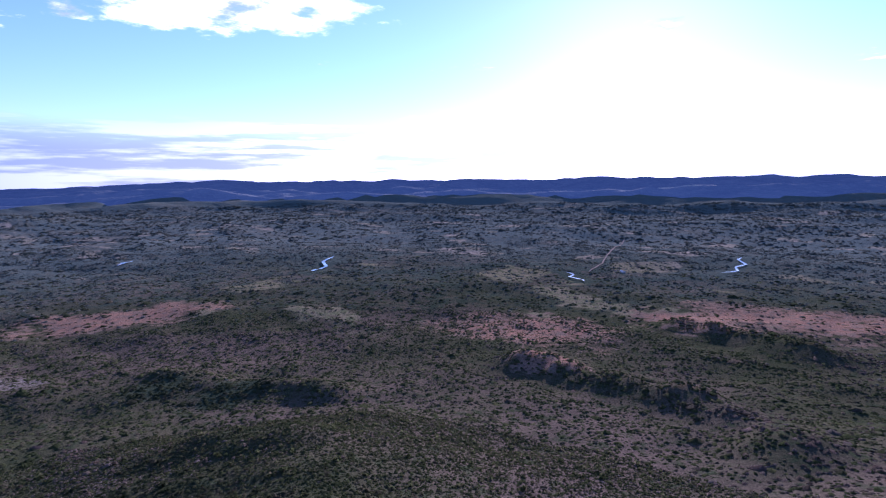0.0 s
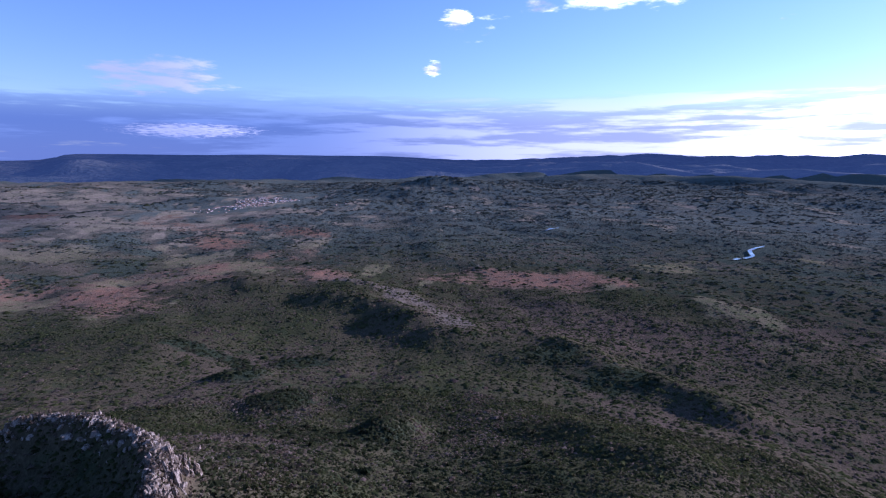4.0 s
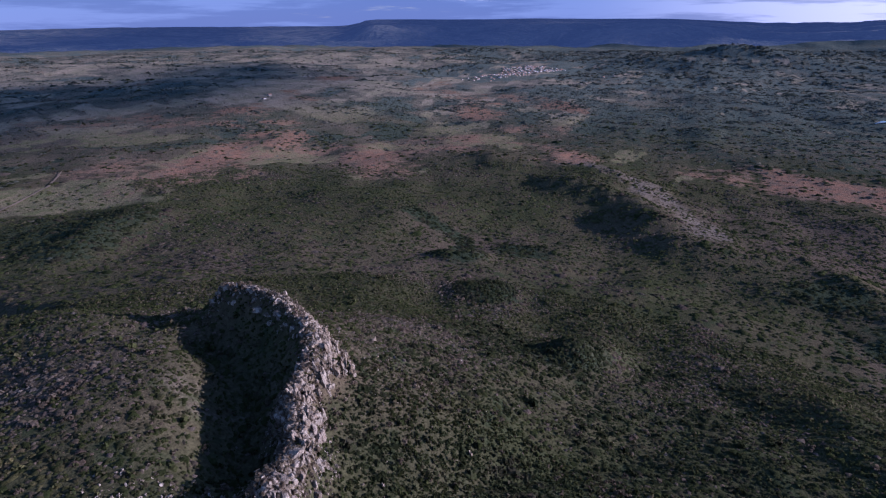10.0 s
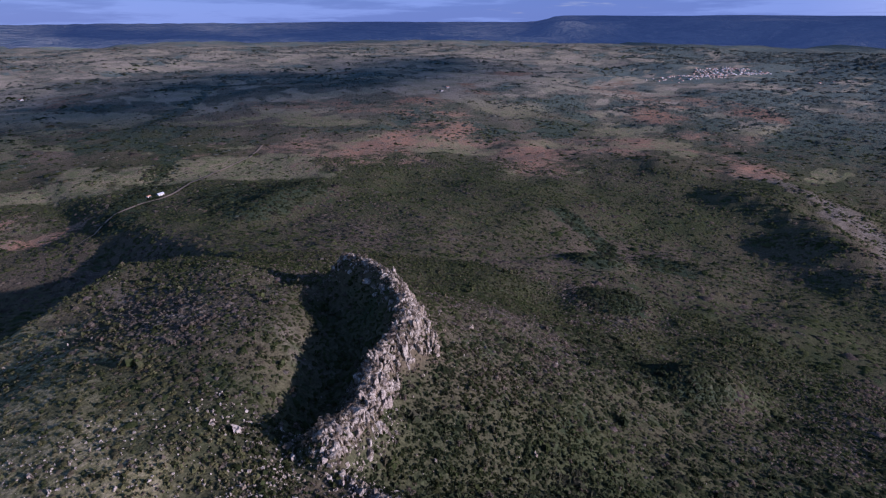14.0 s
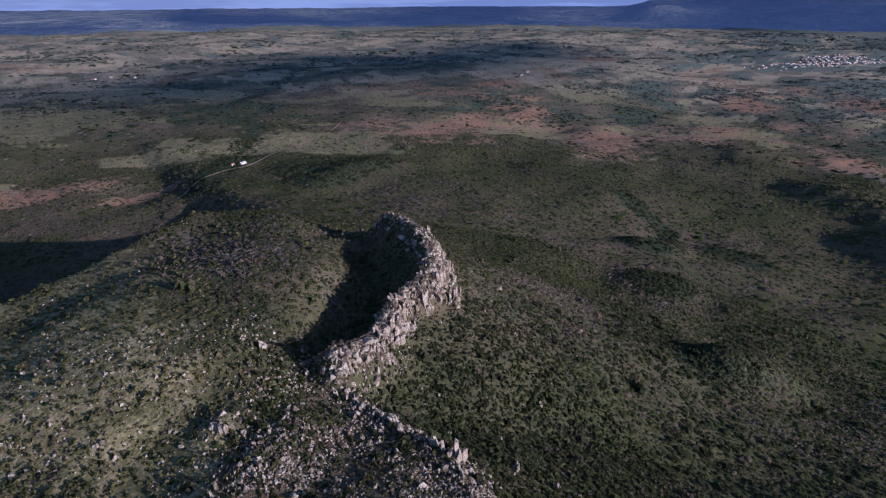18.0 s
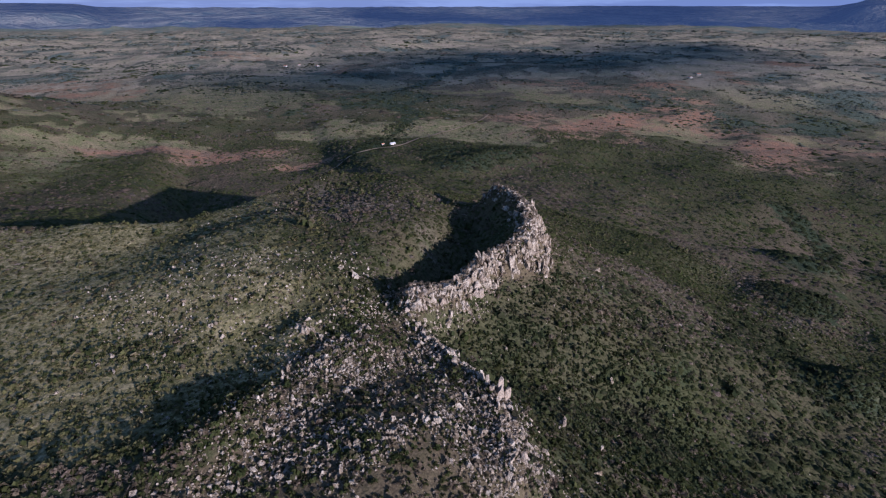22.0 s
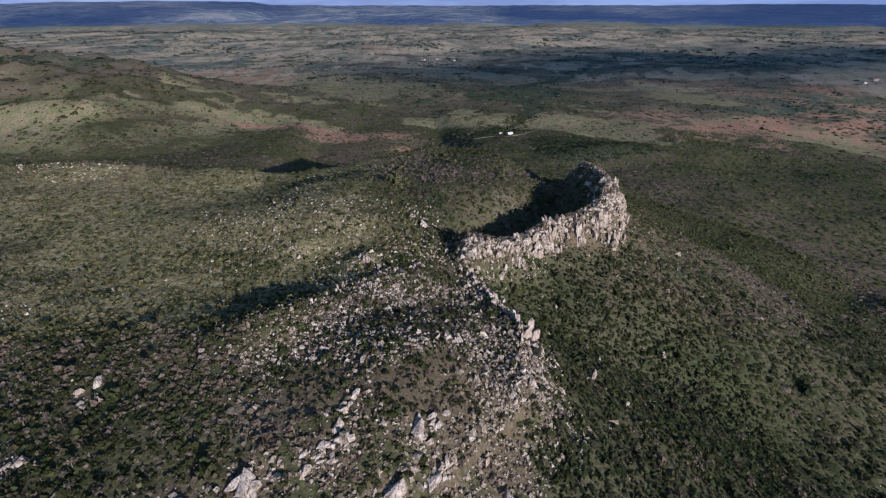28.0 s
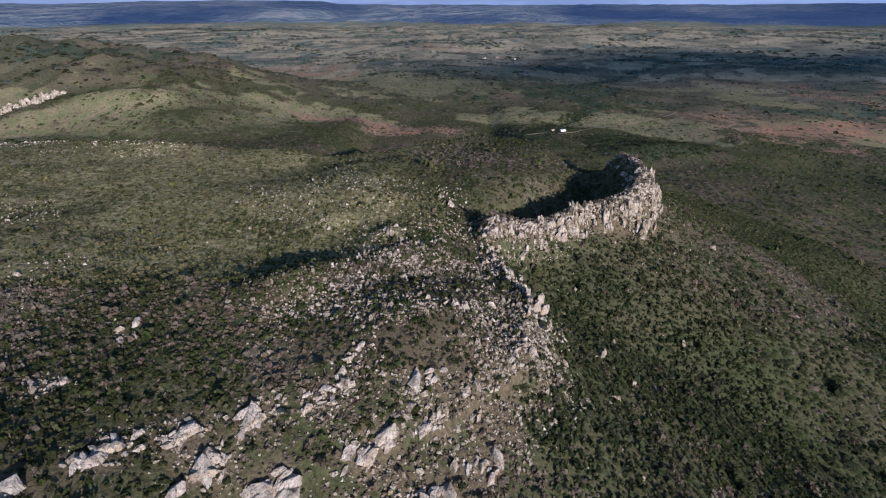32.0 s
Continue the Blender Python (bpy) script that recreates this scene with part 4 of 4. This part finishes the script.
sx, sy, sr = stones_in(lambda x, y: np.clip(covers(x, y)[2] * (0.72 + 2.2 * fbm(x, y, 17, 61, 4)), 0, 1) * (1 - 0.55 * sstep(-x, 15, 60)) * (0.62 + 0.38 * sstep(y + 0.25 * x, 108, 134)), (-120, 60, 70, 300), 120000, 62)
rock_field("scree", "grey angular scree strewn over the rocky spur", sx, sy, sr.lognormal(-0.5, 0.5, len(sx)), 63)
bx, by = br.uniform(-80, 36, 6500), br.uniform(92, 205, 6500)
bk = br.uniform(0, 1, 6500) < 0.85 * sstep(covers(bx, by)[2], 0.3, 0.7) * (0.55 + 0.9 * fbm(bx, by, 14, 83, 3))
bx, by = bx[bk], by[bk]
tagged(new("mound_brush", plant_mesh("mound_brush", bx, by, br.lognormal(-0.35, 0.35, len(bx)), 11, 84, LEAF_DRY, 0.55)),
       "brownish dry brush growing through the scree of the mound", "scrub", kind="stuff")
bx, by = br.uniform(-85, 34, 5200), br.uniform(84, 205, 5200)
bk = br.uniform(0, 1, 5200) < 1.5 * sstep(fbm(bx, by, 20, 85, 4), 0.10, 0.5) * (bx + 0.3 * by < 74)
bx, by = bx[bk], by[bk]
tagged(new("green_bushes", plant_mesh("green_bushes", bx, by, br.lognormal(0.05, 0.35, len(bx)), 18, 86, LEAF, 0.62)),
       "olive-green bushes in clumps between the rocks of the mound", "scrub", kind="stuff")
sx, sy, sr = stones_in(lambda x, y: np.clip(sstep(fbm(x, y, 45, 64, 4), 0.02, 0.40) * inside(x, y, RIM), 0, 1) * 0.55, (-330, 20, 110, 400), 42000, 65)
rock_field("loose_stones", "pale loose stones scattered over the meadow plateau", sx, sy, sr.lognormal(-0.62, 0.5, len(sx)), 66)
sx, sy, sr = stones_in(lambda x, y: 0.9 * np.exp(-line_dist(x, y, SCARP[4:]) / 22) * ~inside(x, y, RIM), (-60, 190, 60, 320), 6500, 67)
rock_field("fallen_stones", "pale stones fallen among the shrubs below the crag", sx, sy, sr.lognormal(-0.5, 0.5, len(sx)), 68)

sx, sy, sr = stones_in(lambda x, y: np.exp(-(line_dist(x, y, CREST) / 5.5) ** 2), (8, 125, 188, 302), 9000, 71)
rock_field("rubble", "pale broken rubble wedged between the blocks of the crag", sx, sy, sr.lognormal(-0.1, 0.5, len(sx)), 72)
sx, sy, sr = stones_in(lambda x, y: np.exp(-(line_dist(x, y, SPUR) / 5.0) ** 2), (0, 50, 95, 205), 6000, 73)
rock_field("rubble", "ochre and grey rubble along the scarp edge", sx, sy, sr.lognormal(-0.1, 0.4, len(sx)), 74)


# ---- single trees near the flight line ----
def tube(bm, path, radii, sides=6):
    rings = []
    for (x, y, z), rad in zip(path, radii):
        rings.append([bm.verts.new((x + rad * math.cos(6.283 * i / sides), y + rad * math.sin(6.283 * i / sides), z)) for i in range(sides)])
    for a, b in zip(rings, rings[1:]):
        for i in range(sides):
            bm.faces.new((a[i], a[(i + 1) % sides], b[(i + 1) % sides], b[i]))


def tree(seed, mat):
    r = random.Random(seed)
    root = new("tree")
    bm = bmesh.new()
    lean = (r.uniform(-0.3, 0.3), r.uniform(-0.3, 0.3))
    tube(bm, [(0, 0, -0.3), (lean[0] * 0.4, lean[1] * 0.4, 0.9), (lean[0], lean[1], 1.9)], (0.16, 0.12, 0.08))
    for i in range(4):
        a = 1.57 * i + r.uniform(-0.4, 0.4)
        e = r.uniform(0.8, 1.3)
        tube(bm, [(lean[0] * 0.6, lean[1] * 0.6, 1.2), (lean[0] + e * 0.5 * math.cos(a), lean[1] + e * 0.5 * math.sin(a), 1.9),
                  (lean[0] + e * math.cos(a), lean[1] + e * math.sin(a), 2.5)], (0.07, 0.05, 0.025), 5)
    part("trunk", from_bm(bm, "trunk", BARK, True), root)
    q = np.concatenate([crown_template(72, seed * 7 + i, 0.8, 1.5) * r.uniform(0.8, 1.25) + np.array((r.uniform(-0.9, 0.9), r.uniform(-0.9, 0.9), r.uniform(0.5, 1.25))) for i in range(4)])
    q = q * np.array((1.05, 1.05, 1.0)) + np.array((lean[0], lean[1], 0.9))
    part("crown", mesh_from("crown", q.reshape(-1, 3), np.arange(len(q) * 4).reshape(-1, 4), mat), root)
    return root


tree_kinds = [(tree(300, LEAF), "olive-green broad-crowned tree on the scrub hillside"), (tree(301, LEAF), "olive-green broad-crowned tree on the scrub hillside"),
              (tree(302, LEAF_DRY), "brownish half-dry tree on the stony hillside"), (tree(303, LEAF), "small green tree among the shrubs of the slope"),
              (tree(304, LEAF_DRY), "brownish half-dry tree on the stony hillside")]
tr = random.Random(77)
placed = 0
for k in range(900):
    if placed >= 190:
        break
    if k % 3 == 0:
        x, y = tr.uniform(-110, 10), tr.uniform(75, 150)
    else:
        x, y = tr.uniform(15, 150), tr.uniform(70, 215)
    if float(covers(np.array([x]), np.array([y]))[2][0]) > 0.62 or (x > 10 and line_dist(x, y, CREST) < 9):
        continue
    src, lab = tr.choice(tree_kinds)
    ob = src if "label" not in src else copy_thing(src, Matrix())
    s = tr.uniform(0.6, 1.05)
    ob.matrix_basis = pose(x, y, ground_z(x, y), 0, 0, tr.uniform(0, 360)) @ Matrix.Diagonal((s, s, s * tr.uniform(0.85, 1.15), 1))
    tagged(ob, lab, "tree", group="trees on the hillside")
    placed += 1


# ---- water ----
def ribbon(name, pts, width, mat, lift, label, category, kind="structure"):
    st = along(pts, 12.0)
    verts, plan = [], []
    for i, (x, y, nx, ny) in enumerate(st):
        w = width * (0.75 + 0.5 * abs(noise.noise(Vector((x * 0.02, y * 0.02, 3.0)))))
        w *= min(1.0, 0.12 + 0.3 * min(i, len(st) - 1 - i))
        mid = ground_z(x, y) + lift
        for side in (-1, -0.3, 0.3, 1):
            qx, qy = x + nx * w * side, y + ny * w * side
            a, b, c, k = lay(qx, qy, mid if mat == WATER else ground_z(qx, qy) + lift)
            verts.append((float(a), float(b), float(c)))
            plan.append((qx, qy, 0))
    i = (np.arange(len(st) - 1)[:, None] * 4 + np.arange(3)[None]).ravel()
    me = mesh_from(name, np.array(verts), np.stack([i, i + 1, i + 5, i + 4], 1), mat, flat=False)
    set_points(me, "place", np.array(plan))
    tagged(new(name, me), label, category, kind=kind)


ribbon("water_1", [(1290, -800), (1230, -720), (1150, -680), (1085, -575)], 5.5, WATER, 3.5, "bright river bend between dark trees", "river")
ribbon("water_2", [(590, -1030), (556, -1012), (550, -978), (508, -966), (480, -935)], 3.6, WATER, 3.0, "bright river reach between dark trees", "river")
ribbon("water_3", [(300, -1290), (276, -1345), (298, -1400), (288, -1460), (326, -1520), (330, -1580)], 3.6, WATER, 3.0, "bright river reach between dark trees", "river")
ribbon("water_4", [(1670, -335), (1610, -275)], 10, WATER, 3.5, "small pale pond on the plain", "pond")
ribbon("road_1", [(60, 700), (118, 742), (182, 786), (236, 846), (316, 906), (370, 936), (440, 1010)], 2.0, ROAD, 1.2, "pale dirt track through the farm fields", "road")
ribbon("road_2", [(560, -1090), (600, -1240), (640, -1330), (900, -2000)], 2.6, ROAD, 1.5, "pale dirt track past the riverside farm", "road")


# ---- houses ----
def gable_house(length, depth, wall_h, rise, roof_mat, doors=1, windows=2):
    root = new("house")
    bm = bmesh.new()
    L, D = length / 2, depth / 2
    low = [bm.verts.new(p) for p in ((-L, -D, -1), (L, -D, -1), (L, D, -1), (-L, D, -1))]
    top = [bm.verts.new(p) for p in ((-L, -D, wall_h), (L, -D, wall_h), (L, D, wall_h), (-L, D, wall_h))]
    g0, g1 = bm.verts.new((-L, 0, wall_h + rise - 0.1)), bm.verts.new((L, 0, wall_h + rise - 0.1))
    for f in ((low[0], low[1], top[1], top[0]), (low[2], low[3], top[3], top[2]), (low[1], low[2], top[2], g1, top[1]), (low[3], low[0], top[0], g0, top[3])):
        bm.faces.new(f)
    part("wall", from_bm(bm, "wall", WALL), root)
    bm = bmesh.new()
    e, th = 0.5, 0.18
    for s in (-1, 1):
        vs = []
        for dz in (0, th):
            vs += [bm.verts.new((x, y, z + dz)) for x, y, z in ((-L - e, s * (D + e), wall_h - 0.15), (L + e, s * (D + e), wall_h - 0.15), (L + e, 0, wall_h + rise), (-L - e, 0, wall_h + rise))]
        for q in ((3, 2, 1, 0), (4, 5, 6, 7), (0, 1, 5, 4), (1, 2, 6, 5), (2, 3, 7, 6), (3, 0, 4, 7)):
            bm.faces.new([vs[i] for i in q])
    part("roof", from_bm(bm, "roof", roof_mat), root)

    def panel(name, x, z, w, h, mat):
        bm = bmesh.new()
        bmesh.ops.create_cube(bm, size=1, matrix=Matrix.Translation((x, -D - 0.02, z + h / 2)) @ Matrix.Diagonal((w, 0.1, h, 1)))
        part(name, from_bm(bm, name, mat), root)
    for i in range(doors):
        panel("door", -L * 0.3 + i * L * 0.9, 0.05, 0.95, 2.05, WOOD)
    for i in range(windows):
        panel("window", -L * 0.72 + i * L * 1.3, 1.0, 1.0, 1.0, WOOD)
    return root


def set_house(src, x, y, turn, label, group="", first=False, size=1.0):
    ob = src if first else copy_thing(src, Matrix())
    a, b, c, k = spot(x, y)
    ob.matrix_basis = pose(a, b, c + 0.4, 0, 0, turn) @ Matrix.Diagonal((k * size, k * size, k * size, 1))
    return tagged(ob, label, "house", group=group)


farm = gable_house(14, 8, 3.0, 1.7, ROOF_PALE, 2, 2)
set_house(farm, 178, 800, 20, "white farmhouse with a pale roof beside green fields", first=True, size=0.6)
shed = gable_house(8, 5, 2.4, 1.0, ROOF, 1, 1)
set_house(shed, 162, 793, 25, "small farm shed with a red tile roof", "farm sheds", first=True, size=0.6)
set_house(farm, 490, -1140, -35, "long white farmhouse near the river field")
set_house(shed, 515, -1150, -30, "small farm shed with a red tile roof", "farm sheds", size=0.75)
plain_house = gable_house(11, 9, 3.2, 1.8, ROOF, 1, 2)
white_house = gable_house(15, 9, 3.6, 1.5, ROOF_PALE, 1, 2)
tw = random.Random(5)
count = 0
while count < 270:
    u, v = tw.random() ** 0.8, tw.random()
    if tw.random() > 0.25 + 0.75 * u or v > 0.25 + 0.75 * u:
        continue
    # blocks of houses along streets that run with the slope
    u, v = round(u * 14) / 14 + tw.gauss(0, 0.02), v + tw.gauss(0, 0.03)
    x = 2080 + 900 * u * (0.55 + 0.45 * (1 - v)) + 480 * v
    y = 1040 - 240 * u + 420 * v - 180 * v * u
    pale = tw.random() < 0.25
    src = white_house if pale else plain_house
    fresh = "label" not in src
    set_house(src, x, y, -15 + tw.gauss(0, 6) + (90 if tw.random() < 0.4 else 0),
              "white town house with a pale sheet roof" if pale else "white town house with a red tile roof", "houses of the town", fresh, tw.uniform(0.55, 0.75))
    count += 1
for x, y in ((1240, 1330), (1300, 1360), (150, 2050), (200, 2080), (260, 2060), (2700, 520), (2650, 560)):
    set_house(plain_house, x, y, tw.uniform(0, 180), "lone white house with a red tile roof on the plain", "houses of the plain")


# ---- unseen clouds, added high towards the sun to cast shadows on the plain ----
def cloud(x, y, length, depth, turn, seed, height=5450.0):
    """A cloud whose shade falls round the true plan place (x, y), itself past the camera's clip end."""
    a, b, c, k = spot(x, y)
    way = SUN_DIR * ((height - c) / SUN_DIR.z)
    r = random.Random(seed)
    bm = bmesh.new()
    for i in range(30):
        u, v = r.gauss(0, 0.46), r.gauss(0, 0.46)
        if abs(u) > 1 or abs(v) > 1:
            continue
        s = r.uniform(0.12, 0.42) * (1.25 - 0.7 * math.hypot(u, v))
        bmesh.ops.create_icosphere(bm, subdivisions=2, radius=1, matrix=Matrix.Translation((u * length / 2, v * depth / 2, r.uniform(0, 30)))
                                   @ Matrix.Diagonal((s * length * 0.6, s * depth * 0.75, 30 + 40 * s, 1)))
    for p in bm.verts:
        p.co += Vector((noise.noise(p.co / 90), noise.noise(p.co / 90 + Vector((9, 0, 0))), 0)) * 0.14 * depth
    ob = new("cloud", from_bm(bm, "cloud", CLOUD, True))
    ob.matrix_basis = pose(a + way.x, b + way.y, c + way.z, 0, 0, turn)
    tagged(ob, "unseen white cumulus cloud, added high up to shade the plain", "cloud", kind="structure")


cloud(1150, 1830, 2300, 1000, 4, 1)
cloud(500, 1560, 1300, 420, 6, 2)
cloud(1500, 1900, 1500, 700, 12, 3)
# further unseen clouds, added to turn the horizon dark and blue
cloud(8000, 3300, 700, 1500, 0, 5)
cloud(9000, 600, 600, 1300, 0, 6)
for i, (az, far_off, length, depth) in enumerate(((24, 8200, 1200, 700), (12, 11500, 900, 300), (-3, 6900, 800, 320), (-19, 9800, 1500, 600), (-38, 8600, 1700, 900), (-47, 7000, 700, 400))):
    cloud(HUB[0] - far_off * math.sin(radians(az)), HUB[1] + far_off * math.cos(radians(az)), length, depth, az + 20 * (-1) ** i, 30 + i)
